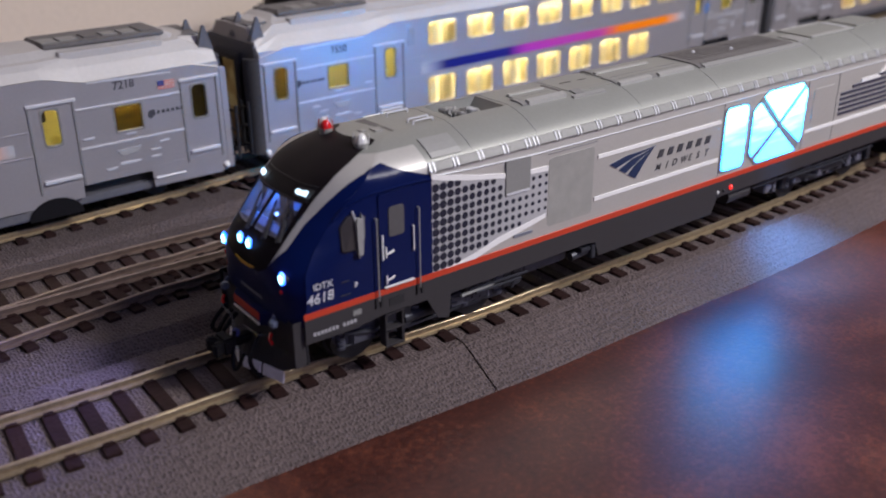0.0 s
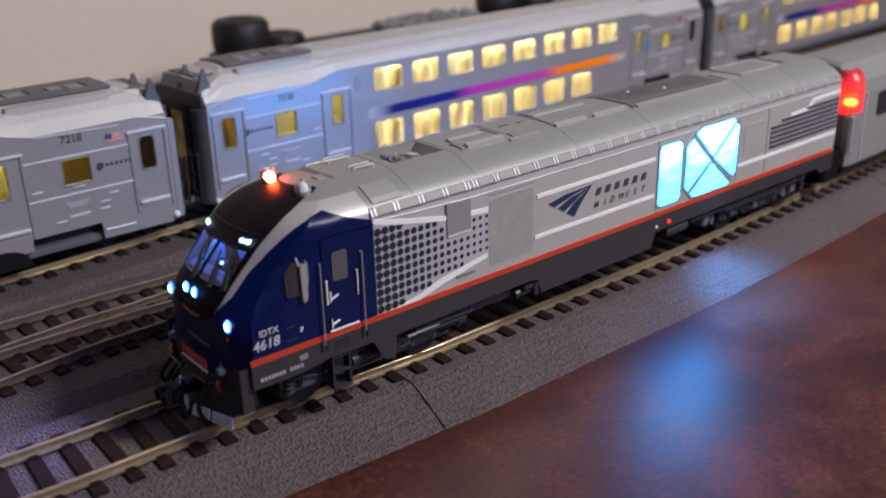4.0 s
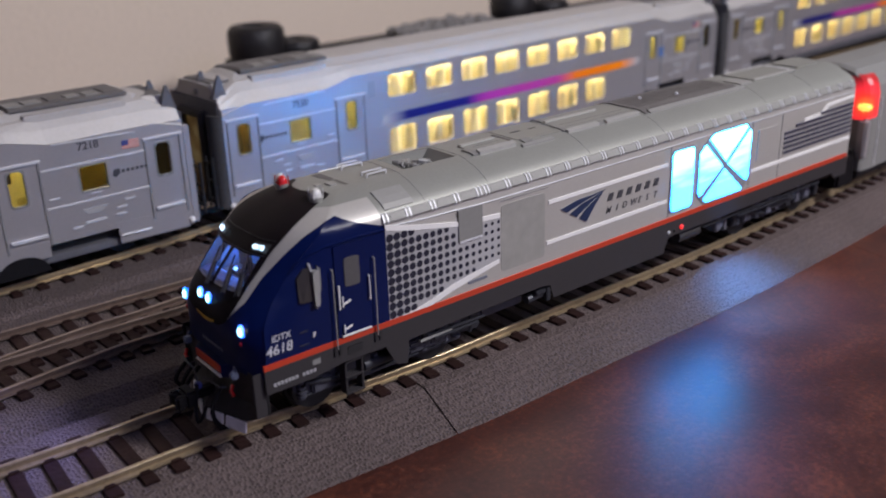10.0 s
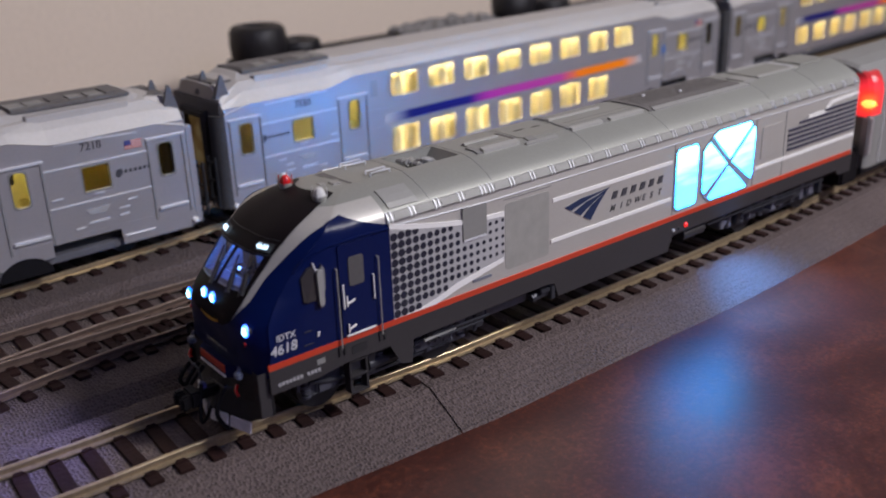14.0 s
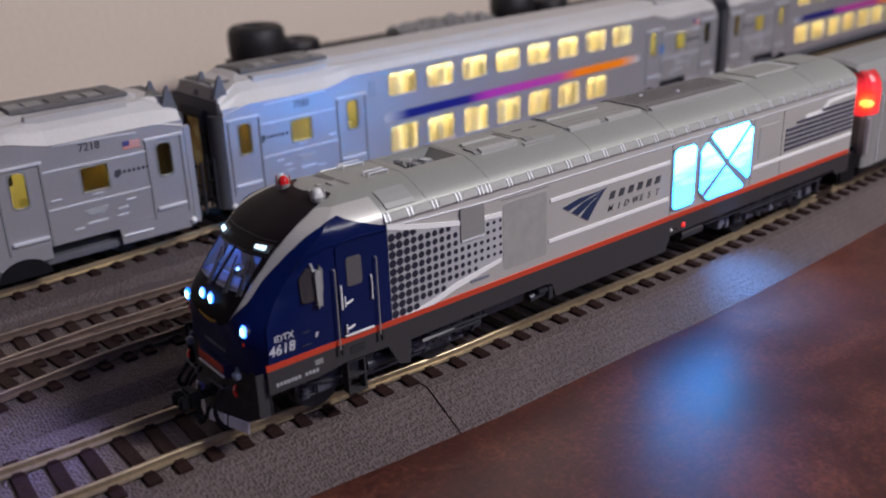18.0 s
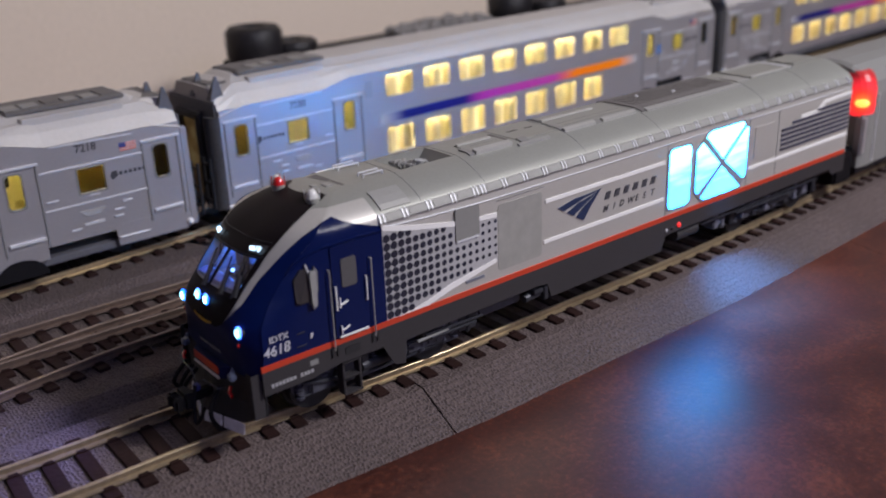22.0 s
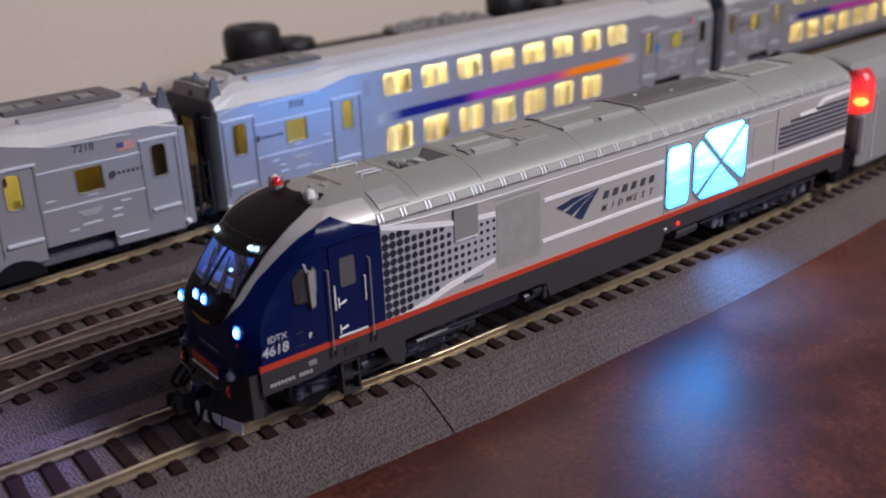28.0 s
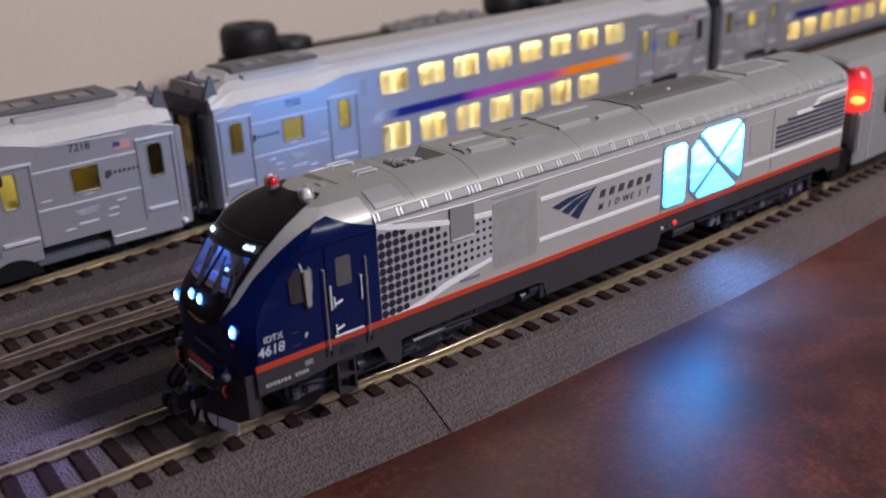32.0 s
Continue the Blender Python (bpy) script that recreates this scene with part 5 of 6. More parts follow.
def rim(h, r, grow, out):
    """A thin frame round an opening, its inner corners rounded."""
    inner, outer = rounded(*h, r), rounded(h[0] - grow, h[1] + grow, h[2] - grow, h[3] + grow, r * 0.6)
    bm = bmesh.new()
    a, b = [bm.verts.new((u, -out, v)) for u, v in inner], [bm.verts.new((u, -out, v)) for u, v in outer]
    c, d = [bm.verts.new((u, 0.7, v)) for u, v in inner], [bm.verts.new((u, 0.02, v)) for u, v in outer]
    n = len(a)
    for i in range(n):
        j = (i + 1) % n
        bm.faces.new((a[i], b[i], b[j], a[j]))
        bm.faces.new((a[i], a[j], c[j], c[i]))
        bm.faces.new((b[i], d[i], d[j], b[j]))
    bmesh.ops.recalc_face_normals(bm, faces=bm.faces)
    return bm


def coach(x, y, slope, number, label, from_right=False, detail=True):
    """A double-deck coach; x, y is its near corner, at its left end or its right."""
    turn = math.degrees(math.atan(slope))
    if from_right:
        c = math.hypot(1, slope)
        x, y = x - LEN / c, y - LEN * slope / c
    ob = empty("double_deck_coach", x, y, 0, turn)
    tagged(ob, label, "model coach", "double-deck coaches")
    ups = [(71.6 + 19.36 * i, 85.6 + 19.36 * i, 33.9, 42.4) for i in range(8)]
    los = [(71.2 + 19.6 * i, 85.4 + 19.6 * i, 11.5, 21.6) for i in range(7)]
    ends = []
    for a, b, c, d in ((5.2, 10.0, 24.8, 35.5), (26.6, 35.0, 25.2, 32.9), (51.4, 56.1, 24.9, 35.5)):
        ends += [(a, b, c, d), (LEN - b, LEN - a, c, d)]
    part("side_wall", holed(0, 57.4, 12.4, 41.8, [h for h in ends if h[1] < 60]), CARGREY, ob, "silver vestibule wall")
    part("side_wall", holed(LEN - 57.4, LEN, 12.4, 41.8, [h for h in ends if h[0] > 200]), CARGREY, ob, "silver vestibule wall")
    part("side_wall", holed(57.4, LEN - 57.4, 7.0, 44.6, ups + los), CARGREY, ob, "silver double-deck wall with window openings")
    for s in (0, 1):
        fx = (lambda v: LEN - v) if s else (lambda v: v)
        pts = [(fx(43), 41.8), (fx(57.4), 41.8), (fx(57.4), 44.6), (fx(53.5), 44.4)]
        part("side_wall", slab(pts, 0.02, near), CARGREY, ob)
        part("end_skirt", slab([(fx(2), 5.3), (fx(25.5), 5.6), (fx(26), 12.5), (fx(0), 12.5), (fx(0), 6.2)], 0.05, near), CARGREY, ob, "silver end skirt")
        part("end_skirt", slab([(fx(25.6), 11.0), (fx(47.7), 11.0), (fx(47.7), 12.5), (fx(25.6), 12.5)], 0.04, near), CARGREY, ob, "silver panel over the truck")
        # black plate on the side, in place of an opening and its shade
        arch = [(fx(56.5 + 8.0 * math.cos(radians(a))), 3.2 + 6.0 * math.sin(radians(a))) for a in span(0, 180, 14)]
        part("wheel_arch_shade", slab(arch if s == 0 else arch[::-1], 0.12, near), HOSE, ob, "black rounded plate for the shade in a wheel opening")
        part("end_skirt", slab([(fx(47.5), 7.4), (fx(57.6), 7.0), (fx(57.6), 12.5), (fx(47.5), 12.5)], 0.05, near), CARGREY, ob, "silver lower side panel")
        for i, (a, b, tall) in enumerate(((1.2, 13.2, 37.2), (46.6, 59.4, 37.0))):
            part("door_hood", slab([(fx(a - 0.6), tall), (fx(b + 0.6), tall), (fx(b + 0.6), tall + 0.7), (fx(a - 0.6), tall + 0.7)], 0.7, near), LETTER, ob, "pale rail above the door")
            for e in (a, b):
                part("door_jamb", slab([(fx(e), 11), (fx(e + 0.5), 11), (fx(e + 0.5), tall), (fx(e), tall)], 0.35, near), SEAM, ob)
            part("door_step", slab([(fx(a + 1), 13.9), (fx(b - 1), 13.9), (fx(b - 1), 14.7), (fx(a + 1), 14.7)], 0.9, near), LETTER, ob, "pale door step")
        for z in (33.8, 21.9):
            for a, b in ((13.6, 46.4),):
                if z > 30:
                    part("side_rib", slab([(fx(a), z), (fx(b), z), (fx(b), z + 0.5), (fx(a), z + 0.5)], 0.35, near), LETTER, ob)
                else:
                    part("side_rib", slab([(fx(a), z), (fx(b), z), (fx(b), z + 0.5), (fx(a), z + 0.5)], 0.35, near), LETTER, ob)
        part("grab_rail", rods((near(fx(15.0), 8.2, 0.5), near(fx(25), 8.4, 0.5), 0.3)), LETTER, ob)
        for a, z in ((22.4, 15.2), (22.0, 17.4), (36.5, 14.0), (19, 19.6), (42, 24.6), (29, 23.9), (17, 33.6)):
            part("side_fitting", boxes((min(fx(a), fx(a + 3.4)), max(fx(a), fx(a + 3.4)), -0.45, 0, z, z + 0.55), bev=0.1), LETTER, ob)
        part("side_fitting", slab([(fx(28), 19.8), (fx(36), 19.6), (fx(34.6), 17.8), (fx(30), 17.8)], 0.25, near), PALEBAR, ob, "pale moulded side bracket")
        part("side_fitting", slab([(fx(29), 14.9), (fx(35.5), 14.9), (fx(35.5), 15.6), (fx(29), 15.6)], 0.3, near), LETTER, ob)
        part("side_rib", slab([(fx(16), 40.4), (fx(42), 41.2), (fx(42), 41.6), (fx(16), 40.8)], 0.3, near), LETTER, ob)
        part("buffer_lamp", bead((fx(0.6), -0.2, 7.4), 1.15), WHITE, ob, "small white corner lamp", smooth=True)
    for h in ends:
        amber = h[3] < 33.6
        part("window_pane", slab(rounded(*h, 0.5), 0.2, lambda u, v, d: Vector((u, 0.8 + d, v))), (DIMPANE if from_right else YELPANE) if amber else YELPANE if 45 < h[0] < 245 and not (from_right and h[0] > 280) else AMBER, ob, "vestibule pane, its tint standing in for dimmer light behind").visible_shadow = False
        part("window_frame", rim((h[0] - 0.05, h[1] + 0.05, h[2] - 0.05, h[3] + 0.05), 1.7 if not amber else 0.7, 0.4, 0.2), PANEL, ob)
    for i, h in enumerate(ups + los):
        part("window_pane", slab(rounded(*h, 0.8), 0.2, lambda u, v, d: Vector((u, 0.8 + d, v))), PANE, ob).visible_shadow = False
        part("window_frame", rim((h[0] - 0.05, h[1] + 0.05, h[2] - 0.05, h[3] + 0.05), 1.6, 0.5, 0.15), CARGREY, ob)
    for a, b, c, d in ((51.2, 53.4, 31.6, 35.0), (52.8, 55.6, 24.4, 27.0), (LEN - 56.0, LEN - 54.0, 31.4, 35.2), (LEN - 53.4, LEN - 51.0, 24.4, 26.6)):
        part("cabin_fitting", boxes((a, b, 3.0, 4.2, c, d), bev=0.3), SEAT if c < 30 else STEEL, ob, "small fitting behind the door window")
    part("side_stripe", slab([(68, 23.8), (228, 23.8), (228, 27.4), (68, 27.4)], 0.12, near), RAINBOW, ob, "navy to magenta to orange stripe")
    for z in (29.9, 22.7):
        part("side_rib", slab([(60, z), (LEN - 60, z), (LEN - 60, z + 0.35), (60, z + 0.35)], 0.2, near), CARGREY, ob)
    # inside: lining, lit strips, seats
    part("lining", boxes((58, LEN - 58, 12.6, 13.2, 8, 44)), LINER, ob, "cream inner lining")
    for row in ((58, LEN - 58, 1.3, 12.6, 25.6, 26.6), (58, LEN - 58, 1.3, 12.6, 7.2, 8.0), (58, LEN - 58, 1.3, 12.6, 44.2, 44.5), (58, 58.6, 1.3, 12.6, 8, 44.2), (LEN - 58.6, LEN - 58, 1.3, 12.6, 8, 44.2)):
        part("deck", boxes(row), LINER, ob)
    for z in (43.6, 24.9):
        part("light_strip", boxes((66, LEN - 66, 7.0, 9.0, z, z + 0.5)), STRIPLED, ob, "warm white light strip")
    for a, b in ((4, 10), (24, 38), (49, 56), (LEN - 56, LEN - 49), (LEN - 38, LEN - 24)):
        part("light_strip", boxes((a, b, 9, 10, 39.8, 40.3)), STRIPLED, ob, "warm white light strip")
    for row in ((1, 57.4, 12.6, 13.2, 10, 41.6), (LEN - 57.4, LEN - 1, 12.6, 13.2, 10, 41.6), (1, 57.4, 1.3, 12.6, 41.2, 41.7), (LEN - 57.4, LEN - 1, 1.3, 12.6, 41.2, 41.7), (1, 57.4, 1.3, 12.6, 10.4, 11), (LEN - 57.4, LEN - 1, 1.3, 12.6, 10.4, 11), (0.2, 1, 1.3, 33, 8, 39), (LEN - 1, LEN - 0.2, 1.3, 33, 8, 39), (14, 15, 1.3, 12.6, 11, 41), (44, 45, 1.3, 12.6, 11, 41), (LEN - 15, LEN - 14, 1.3, 12.6, 11, 41), (LEN - 45, LEN - 44, 1.3, 12.6, 11, 41)):
        part("lining", boxes(row), LINER, ob)
    for zb in (28.6, 7.6):
        x = 69.0
        k = 0
        while x < LEN - 70:
            k += 1
            j = hash_noise(k + int(zb) * 7)
            top = zb + (9.6 if zb > 20 else 10.0) + 2.2 * j
            part("seat", boxes((x, x + 2.6 + 1.6 * j, 3.0 + 2 * j, 9.0, zb - 0.5, top), bev=0.7), SEAT, ob)
            x += 6.2 + 2.6 * j
    # far side, floor, ends, roof
    part("side_wall", boxes((0, LEN, 33.4, 34.6, 7, 44)), CARGREY, ob, "silver side wall")
    part("floor", boxes((1, LEN - 1, 1.4, 33.4, 4.6, 7.1), bev=0.4), ENDGREY, ob, "dark coach floor")
    bm = bmesh.new()
    st = [(0, 39.8, 2.5, 44.6, 49.0), (9.5, 42.0, 5.5, 49.0, 50.2), (12, 42.0, 5.5, 49.0, 51.4), (43, 41.8, 5.5, 48.8, 51.4), (54.5, 44.5, 3.6, 48.6, 51.2)]
    st = st + [(LEN - a, *r) for a, *r in st[::-1]]
    rings = []
    for sx, z0, y1, z1, z2 in st:
        half = [(-0.05, z0 - 0.2), (-0.25, z0), (y1 * 0.5, (z0 + z1) / 2 + 0.5), (y1, z1), (y1 + 1.6, z1 + 0.4), (y1 + 4.4, z2 - 0.3), (13.5, z2)]
        ring = half + [(34.6 - p, q) for p, q in half[::-1]]
        rings.append([bm.verts.new((sx, p, q)) for p, q in ring])
    for a, b in zip(rings, rings[1:]):
        for i in range(len(a) - 1):
            bm.faces.new((a[i], a[i + 1], b[i + 1], b[i]))
    bm.faces.new(rings[0])
    bm.faces.new(rings[-1][::-1])
    bmesh.ops.recalc_face_normals(bm, faces=bm.faces)
    part("roof", bm, CARROOF, ob, "pale grey faceted roof")
    for s in (0, 1):
        fx = (lambda v: LEN - v) if s else (lambda v: v)
        lo, hi = sorted((fx(13), fx(50)))
        deck = part("roof_equipment", boxes((lo, hi, 8.0, 25.4, 50.6, 51.9), bev=0.4), DKROOF, ob, "dark grey roof equipment deck")
        for i in range(6):
            a = 14.5 + 6 * i
            l2, h2 = sorted((fx(a), fx(a + 4.0 + 1.4 * hash_noise(i + 3))))
            part("vent", boxes((l2, h2, 9.4 + 3 * hash_noise(i), 15.0 + 6 * hash_noise(i + 9), 51.8, 52.25), bev=0.12), PANEL if i % 3 else DKROOF, deck, "small grey roof vent")
        lo, hi = sorted((fx(15.5), fx(47)))
        part("roof_fairing", boxes((lo, hi, 4.6, 9.0, 47.6, 50.0), bev=0.3), CARROOF, ob, "pale roof side fairing")
        # dark colour of the roof end holds the shade away from the lamp
        lo, hi = sorted((fx(1.0), fx(9)))
        part("end_roof_shade", boxes((lo, hi, 8, 26, 48.6, 49.6), bev=0.3), DKROOF, ob, "end roof panel, coloured dark for facing away from the lamp")
        for yy in (4.6, 16.6):
            part("roof_fin", slab([(fx(-0.6), 44.8), (fx(4.6), 45.2), (fx(2.6), 52.6), (fx(1.8), 52.6)], 2.6, lambda u, v, d: Vector((u, yy - 1.3 + d * (1 - (v - 45.5) / 9), v))), ENDGREY, ob, "grey roof end fin")
        # end face with bellows and ladder
        lo, hi = sorted((fx(0.1), fx(-1.0)))
        part("end_wall", boxes((lo, hi, 1.0, 33.6, 6, 44), bev=0.4), ENDGREY, ob, "dark grey coach end")
        lo, hi = sorted((fx(-1.0), fx(-3.6)))
        bel = part("bellows", boxes((lo, hi, 9.0, 11.6, 9, 40), (lo, hi, 22.6, 25.2, 9, 40), (lo, hi, 9.0, 25.2, 37.6, 40.4), bev=0.6), BELLOWS, ob, "black rubber bellows")
        for k in range(2):
            p, q = sorted((fx(-1.4 - 1.2 * k), fx(-1.9 - 1.2 * k)))
            part("fold", boxes((p, q, 8.4, 9.4, 8.6, 40.6), bev=0.2), BELLOWS, bel)
        lo, hi = sorted((fx(-1.0), fx(-1.5)))
        part("end_door", boxes((lo, hi, 11.4, 22.8, 10, 37.8), bev=0.1), LITDOOR, ob, "dim warm lit end doorway")
        if not s:
            arc = [(-4.2 * math.sin(radians(a)), 4.4 - 4.4 * math.cos(radians(a))) for a in span(0, 90, 8)] + [(-3.4, 4.4), (0.0, 1.2)]
            part("end_corner", slab(arc, 32.6, lambda u, v, d: Vector((u + (0.05 * (d - 24) if d > 24 else 0), v, 7.0 + d))), BELLOWS, ob, "dark grey rounded coach end corner")
        part("underframe", boxes((min(fx(25), fx(49)), max(fx(25), fx(49)), 9.0, 33, 7.0, 12.5)), GUN, ob, "black underframe above the truck")
        if s:
            part("corner_post", boxes((LEN, LEN + 2.6, 0.3, 2.6, 6, 39.4), bev=0.3), CARGREY, ob, "silver corner post")
        rung = part("ladder", rods(((fx(-5.0), 0.8, 8), (fx(-5.0), 0.8, 26), 0.55), ((fx(-5.0), 5.4, 8), (fx(-5.0), 5.4, 26), 0.5)), GUN, ob, "black end ladder")
        for k in range(3):
            part("rung", rods(((fx(-5.0), 0.8, 11 + 6.5 * k), (fx(-5.0), 5.4, 11 + 6.5 * k), 0.5)), GUN, rung)
        lo, hi = sorted((fx(-1), fx(-9)))
        part("coupler", boxes((lo, hi, 15.4, 19.2, 5, 8), bev=0.5), GUN, ob, "black coupler")
        # truck
        cx = fx(37)
        for dx in (-14.5, 14.5):
            bm = bmesh.new()
            for yy in (9.2, 25.4):
                tube(bm, (cx + dx, yy - 1.2, 5.2), (cx + dx, yy + 1.2, 5.2), 5.2, 24)
            tube(bm, (cx + dx, 9, 5.2), (cx + dx, 25, 5.2), 0.9, 8)
            part("wheel_set", bm, GUN, ob, "black wheel pair")
        part("truck_frame", boxes((cx - 20, cx + 20, 4.4, 6.0, 4.6, 9.8), bev=0.8), GUN, ob, "black truck side frame")
        part("truck_frame", boxes((cx - 20, cx + 20, 28.6, 30.2, 4.6, 9.8), bev=0.8), GUN, ob, "black truck side frame")
    part("lower_body", boxes((62, LEN - 62, 0.6, 34, 3.4, 7.2), bev=0.6), ENDGREY, ob, "dark lower body")
    # numbers and painted marks
    if number:
        words(number, 3.4, pose((28.0 if not from_right else LEN - 34.6) * MM, -0.12 * MM, (37.4 if not from_right else 38.2) * MM, 90, 0, 0), DARKLETTER, ob, "lettering")
    for s in (0, 1):
        a = 13.0 if s == 0 else LEN - 25.0
        for k in range(6):
            u = a + 3.0 + 1.55 * k
            part("lettering_bar", slab([(u, 28.6), (u + 1.05, 28.6), (u + 1.1, 29.6), (u + 0.15, 29.6)], 0.1, near), DARKLETTER, ob)
        part("logo_mark", slab([(a, 28.2), (a + 1.0, 27.4), (a + 2.6, 28.6), (a + 2.4, 30.2), (a + 0.6, 30.0)], 0.1, near), DARKLETTER, ob, "small dark painted mark")
        # flag
        u = LEN - 20.7 if s else 15.3
        part("flag", slab([(u, 35.9), (u + 5.6, 35.9), (u + 5.6, 38.5), (u, 38.5)], 0.1, near), LETTER, ob, "small painted striped flag") if s else None
        if s:
            for k in range(4):
                part("flag_bar", slab([(u, 35.9 + 0.7 * k), (u + 5.6, 35.9 + 0.7 * k), (u + 5.6, 36.35 + 0.7 * k), (u, 36.35 + 0.7 * k)], 0.16, near), FLAGRED, ob)
            part("flag_corner", slab([(u, 37.0), (u + 2.2, 37.0), (u + 2.2, 38.55), (u, 38.55)], 0.22, near), FLAGBLUE, ob)
            if not from_right:
                part("door_sticker", slab([(LEN - 48.6, 25), (LEN - 45, 25), (LEN - 45, 29.6), (LEN - 48.6, 29.6)], 0.12, near), BLUESTICK, ob, "small blue sticker")
    part("vent_panel", slab([(62.0, 35.2), (65.0, 35.2), (65.0, 41.4), (62.0, 41.4)], 0.2, near), DOORGREY, ob, "small grey vent")
    return ob


BLUESTICK = material("blue_sticker", (0.06, 0.16, 0.42), 0.5)
coach(44.3, 112, 0.03, "7218", "silver double-deck model coach seen by its end door", from_right=True)
coach(59.6, 113.9, 0.05, "7550", "silver double-deck model coach with warm lit windows and a rainbow stripe")
coach(365, 129, 0.05, "", "distant silver double-deck model coach with warm lit windows")

# ---- coach behind the locomotive, with a glowing red tail marker ----
tail = empty("single_level_coach", 246, 2.6, 0, 1.8)
tagged(tail, "silver model coach with dark windows coupled behind the locomotive", "model coach")
bm = bmesh.new()
rings = []
for x, s in ((0, 0.93), (1.5, 0.98), (4, 1.0), (270, 1.0)):
    pr = [(-16.2, 8), (-16.4, 20), (-16.2, 34), (-15.4, 38.5), (-13.4, 42), (-9.5, 44.6), (-4, 45.8)]
    pr = [(a * s, 8 + (b - 8) * (0.97 if x == 0 else 1)) for a, b in pr]
    rings.append([bm.verts.new((x, a, b)) for a, b in pr + [(-a, b) for a, b in pr[::-1]]])
for a, b in zip(rings, rings[1:]):
    for i in range(len(a)):
        j = (i + 1) % len(a)
        bm.faces.new((a[i], a[j], b[j], b[i]))
bm.faces.new(rings[0][::-1])
bm.faces.new(rings[-1])
bmesh.ops.recalc_face_normals(bm, faces=bm.faces)
part("body_shell", bm, PANEL, tail, "silver coach body", smooth=False)
for i in range(9):
    part("window", slab(rounded(18 + 26 * i, 36 + 26 * i, 24, 33, 1.5), 0.3, lambda u, v, d: Vector((u, -16.5 - d, v))), GLASS, tail, "dark coach window")
part("corner_post", boxes((-0.9, 2.6, -16.5, -13.2, 13, 27), bev=0.6), CARGREY, tail, "pale corner post under the marker")
part("side_seam", boxes((8.4, 8.9, -16.6, -16.2, 9, 34)), LETTER, tail)
part("end_hose", boxes((-3.6, -0.4, -13.5, -8.5, 6, 16), bev=0.8), HOSE, tail, "black hose bundle")
part("end_door", boxes((-1.2, 0.4, -5, 5, 9, 38), bev=0.6), GUN, tail, "black end door")
part("grab_rail", rods(((-1.6, -7.4, 22), (-1.6, -7.4, 34), 0.5)), GUN, tail, "black end handrail")
plan = [(-0.7, -8.0), (-0.7, -14.2), (0.2, -15.8), (1.6, -16.6), (5.2, -16.9), (5.2, -15.2), (1.6, -14.6), (0.8, -8.0)]
bm = bmesh.new()
rows_z = [(27.0, 1.0), (28.0, 0.0), (36.5, 0.0), (39.6, 0.9), (41.6, 2.2), (42.8, 4.0)]
rings = [[bm.verts.new((px_ + 0.25 * inset, py_ + inset * 0.9, z)) for px_, py_ in plan] for z, inset in rows_z]
for a, b in zip(rings, rings[1:]):
    for i in range(len(plan)):
        j = (i + 1) % len(plan)
        bm.faces.new((a[i], a[j], b[j], b[i]))
bm.faces.new(rings[0][::-1])
bm.faces.new(rings[-1])
bmesh.ops.recalc_face_normals(bm, faces=bm.faces)
def marker_glow(centre):
    """Red plastic lit by one bulb: fading with the distance from it."""
    mat = material("red_lit_plastic", (0.45, 0.03, 0.03), 0.35)
    nt = mat.node_tree
    tc, dist, rng, ramp = nt.nodes.new("ShaderNodeTexCoord"), nt.nodes.new("ShaderNodeVectorMath"), nt.nodes.new("ShaderNodeMapRange"), nt.nodes.new("ShaderNodeValToRGB")
    dist.operation = "DISTANCE"
    dist.inputs[1].default_value = centre
    rng.inputs["From Max"].default_value = 0.0098
    el = ramp.color_ramp.elements
    while len(el) < 4:
        el.new(0.5)
    for e, (p, c) in zip(el, ((0.12, (1.0, 0.16, 0.03)), (0.35, (1.0, 0.035, 0.02)), (0.62, (0.75, 0.02, 0.035)), (1.0, (0.10, 0.004, 0.008)))):
        e.position, e.color = p, (*c, 1)
    nt.links.new(tc.outputs["Object"], dist.inputs[0])
    nt.links.new(dist.outputs["Value"], rng.inputs["Value"])
    nt.links.new(rng.outputs[0], ramp.inputs["Fac"])
    nt.links.new(ramp.outputs["Color"], nt.nodes["Principled BSDF"].inputs["Emission Color"])
    nt.nodes["Principled BSDF"].inputs["Emission Strength"].default_value = 1.3
    return mat


lens = part("tail_marker", bm, marker_glow((0.0, -0.0146, 0.0324)), tail, "glowing red translucent corner marker")
part("bulb", bead((0.0, -14.6, 31.8), 2.7, (0.8, 0.95, 0.55)), REDCORE, lens, "bright orange-yellow bulb", smooth=True)
part("underframe", boxes((2, 268, -14, 14, 4.5, 8.2), bev=0.5), GUN, tail, "black underframe")
part("coupler", boxes((-4.5, 2.5, -1.4, 1.4, 5.4, 8), bev=0.4), HOSE, tail, "black coupler")
for dx in (30, 52, 216, 238):
    bm = bmesh.new()
    for s in (-1, 1):
        tube(bm, (dx, s * 7.2, 6.15), (dx, s * 9.5, 6.15), 5.2, 22)
    tube(bm, (dx, -7, 6.15), (dx, 7, 6.15), 0.9, 8)
    part("wheel_set", bm, GUN, tail, "black wheel pair")

# ---- flat car with big tyres behind the coaches ----
RUBBER = material("black_tyre_rubber", (0.012, 0.011, 0.013), 0.55, spread=0.4, grain=260, blotch=60, bump=0.0006)
GRAVEL = material("grey_gravel", (0.24, 0.23, 0.22), 0.9, spread=0.4, grain=400, blotch=90, bump=0.001)
track([(-300, 300), (0, 306), (260, 318), (520, 328), (900, 338)], "rear track behind the coaches", tie_from=-300, tie_to=420)
flat = empty("flat_car", 290, 319.5, 0, 2.3)
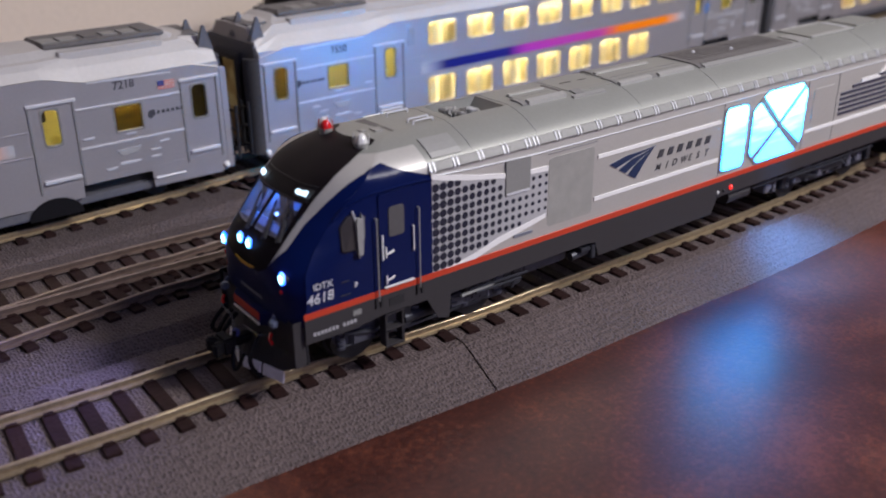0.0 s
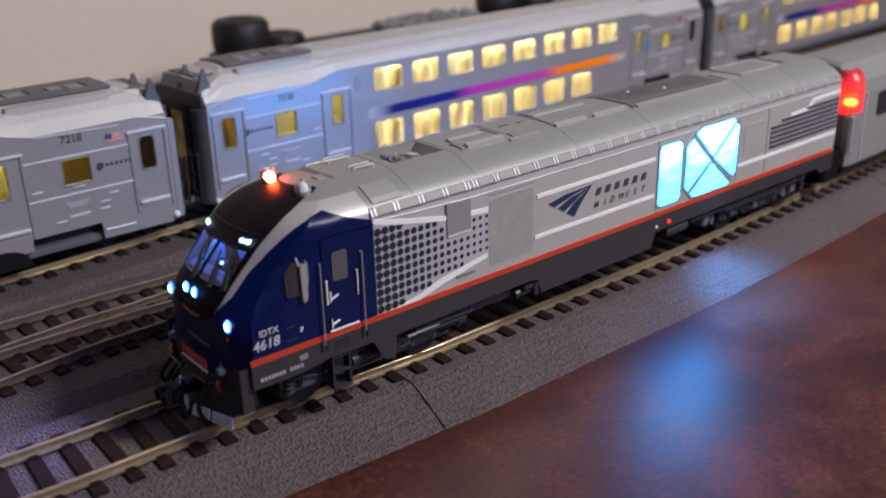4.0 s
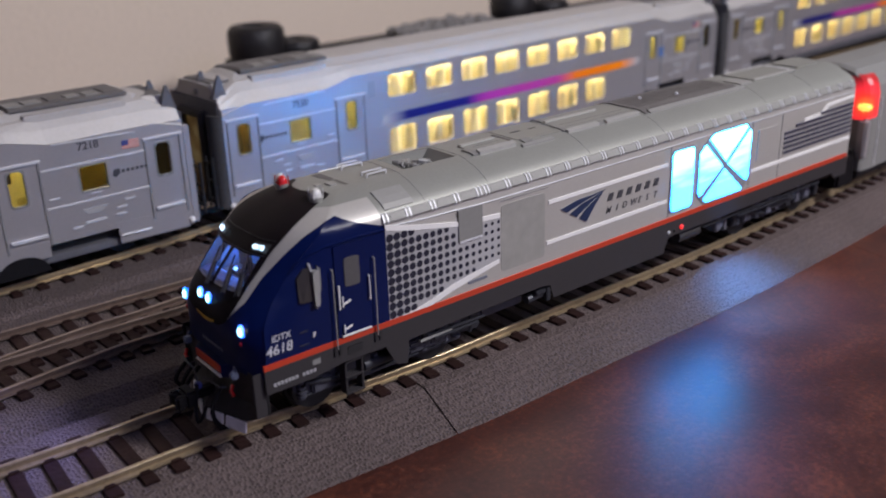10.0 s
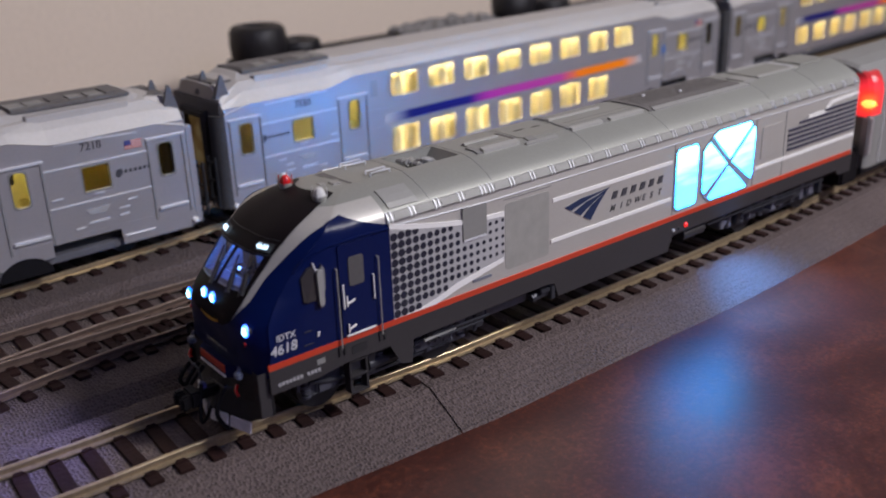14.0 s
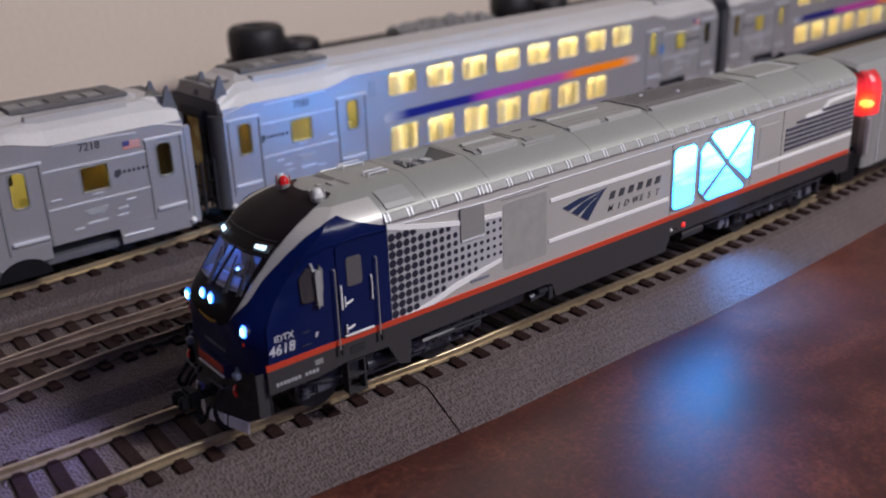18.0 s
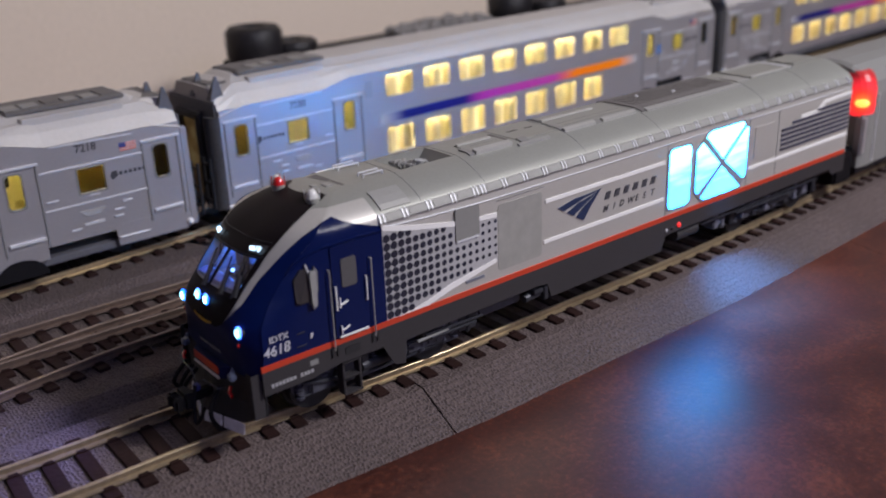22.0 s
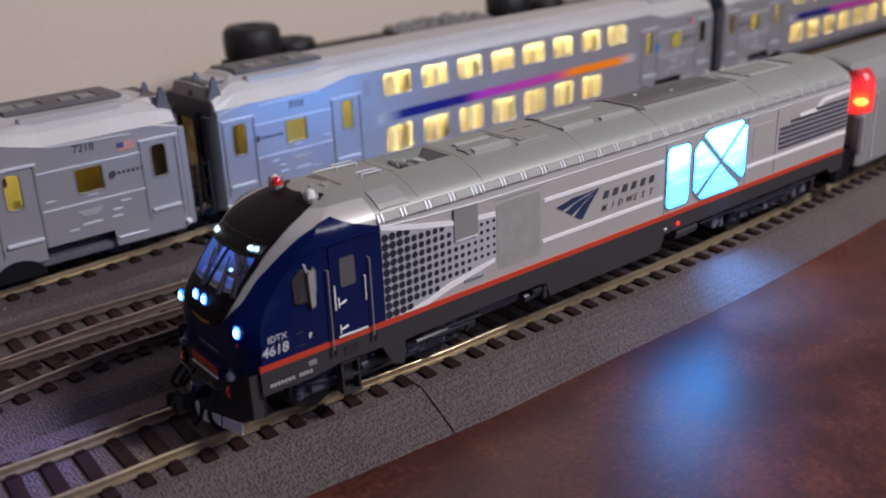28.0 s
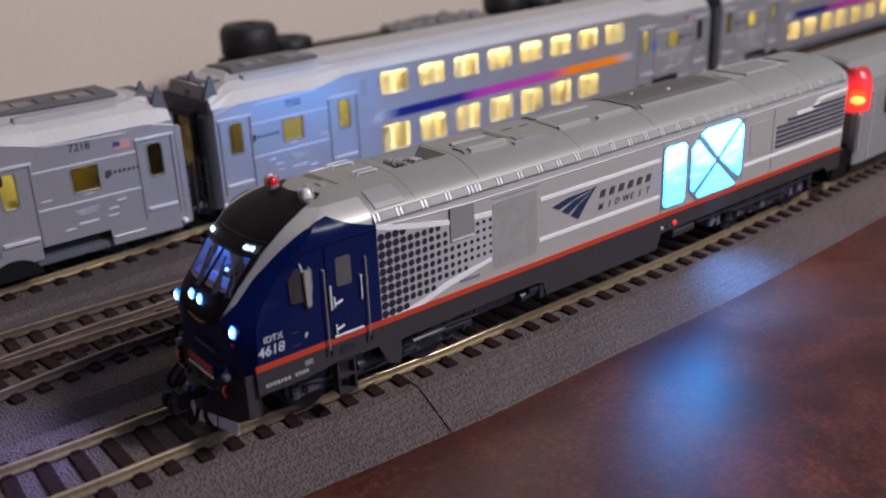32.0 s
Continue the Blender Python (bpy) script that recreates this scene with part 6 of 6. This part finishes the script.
tagged(flat, "long dark flat car standing behind the coaches", "model wagon")
part("deck", boxes((-121, 230, -16, 16, 11.5, 17.0), bev=0.5), GUN, flat, "dark flat deck")
for dx in (-104, -82, 190, 212):
    bm = bmesh.new()
    for s in (-1, 1):
        tube(bm, (dx, s * 7.2, 5.0), (dx, s * 9.4, 5.0), 5.0, 20)
    tube(bm, (dx, -7, 5), (dx, 7, 5), 0.9, 8)
    part("wheel_set", bm, GUN, flat, "black wheel pair")
part("truck_frame", boxes((-110, -76, -12.5, -10.5, 3.4, 11.6), bev=0.6), GUN, flat)
part("truck_frame", boxes((184, 218, -12.5, -10.5, 3.4, 11.6), bev=0.6), GUN, flat)


def tyre(x, y, r, h, z):
    """A fat tyre lying on its side: turned from a rounded profile, with tread grooves."""
    bm = bmesh.new()
    prof = [(r * 0.45, 0.0), (r * 0.9, 0.0), (r, h * 0.14), (r * 1.02, h * 0.5), (r, h * 0.84), (r * 0.86, h * 0.98), (r * 0.55, h), (r * 0.42, h * 0.9), (r * 0.40, h * 0.1)]
    n = 40
    rings = []
    for i in range(n):
        a = 2 * math.pi * i / n
        k = 1.0 if i % 2 else 0.975
        rings.append([bm.verts.new((math.cos(a) * p * (k if p > r * 0.95 else 1), math.sin(a) * p * (k if p > r * 0.95 else 1), q)) for p, q in prof])
    for i in range(n):
        a, b = rings[i], rings[(i + 1) % n]
        for k in range(len(prof)):
            j = (k + 1) % len(prof)
            bm.faces.new((a[k], b[k], b[j], a[j]))
    bmesh.ops.recalc_face_normals(bm, faces=bm.faces)
    ob = part("tyre", bm, RUBBER, None, smooth=True)
    ob.location = (x * MM, y * MM, z * MM)
    tagged(ob, "thick black rubber tyre lying flat on the wagon", "tyre", "tyres on the flat car")


tyre(182.0, 315.5, 16.0, 19.5, 17.0)
tyre(207.5, 316.5, 14.0, 8.6, 17.0)
tyre(388.0, 323.5, 15.6, 16.0, 17.0)
tyre(424.0, 325.0, 15.0, 9.0, 17.0)
bm = bmesh.new()
rng = random.Random(5)
for i in range(220):
    u = rng.random()
    hgt = math.sin(math.pi * min(1, max(0, u))) ** 0.6
    q = bmesh.ops.create_icosphere(bm, subdivisions=1, radius=2.0 + 2.2 * rng.random())["verts"]
    off = Vector((284 + 78 * u, 317 + 3 * u + rng.uniform(-11, 11), 18.0 + 4.4 * hgt * rng.random()))
    for v in q:
        v.co = v.co * (0.8 + 0.4 * rng.random()) + off
tagged(part("gravel_load", bm, GRAVEL), "heap of grey stones loaded on the wagon", "gravel", kind="stuff")


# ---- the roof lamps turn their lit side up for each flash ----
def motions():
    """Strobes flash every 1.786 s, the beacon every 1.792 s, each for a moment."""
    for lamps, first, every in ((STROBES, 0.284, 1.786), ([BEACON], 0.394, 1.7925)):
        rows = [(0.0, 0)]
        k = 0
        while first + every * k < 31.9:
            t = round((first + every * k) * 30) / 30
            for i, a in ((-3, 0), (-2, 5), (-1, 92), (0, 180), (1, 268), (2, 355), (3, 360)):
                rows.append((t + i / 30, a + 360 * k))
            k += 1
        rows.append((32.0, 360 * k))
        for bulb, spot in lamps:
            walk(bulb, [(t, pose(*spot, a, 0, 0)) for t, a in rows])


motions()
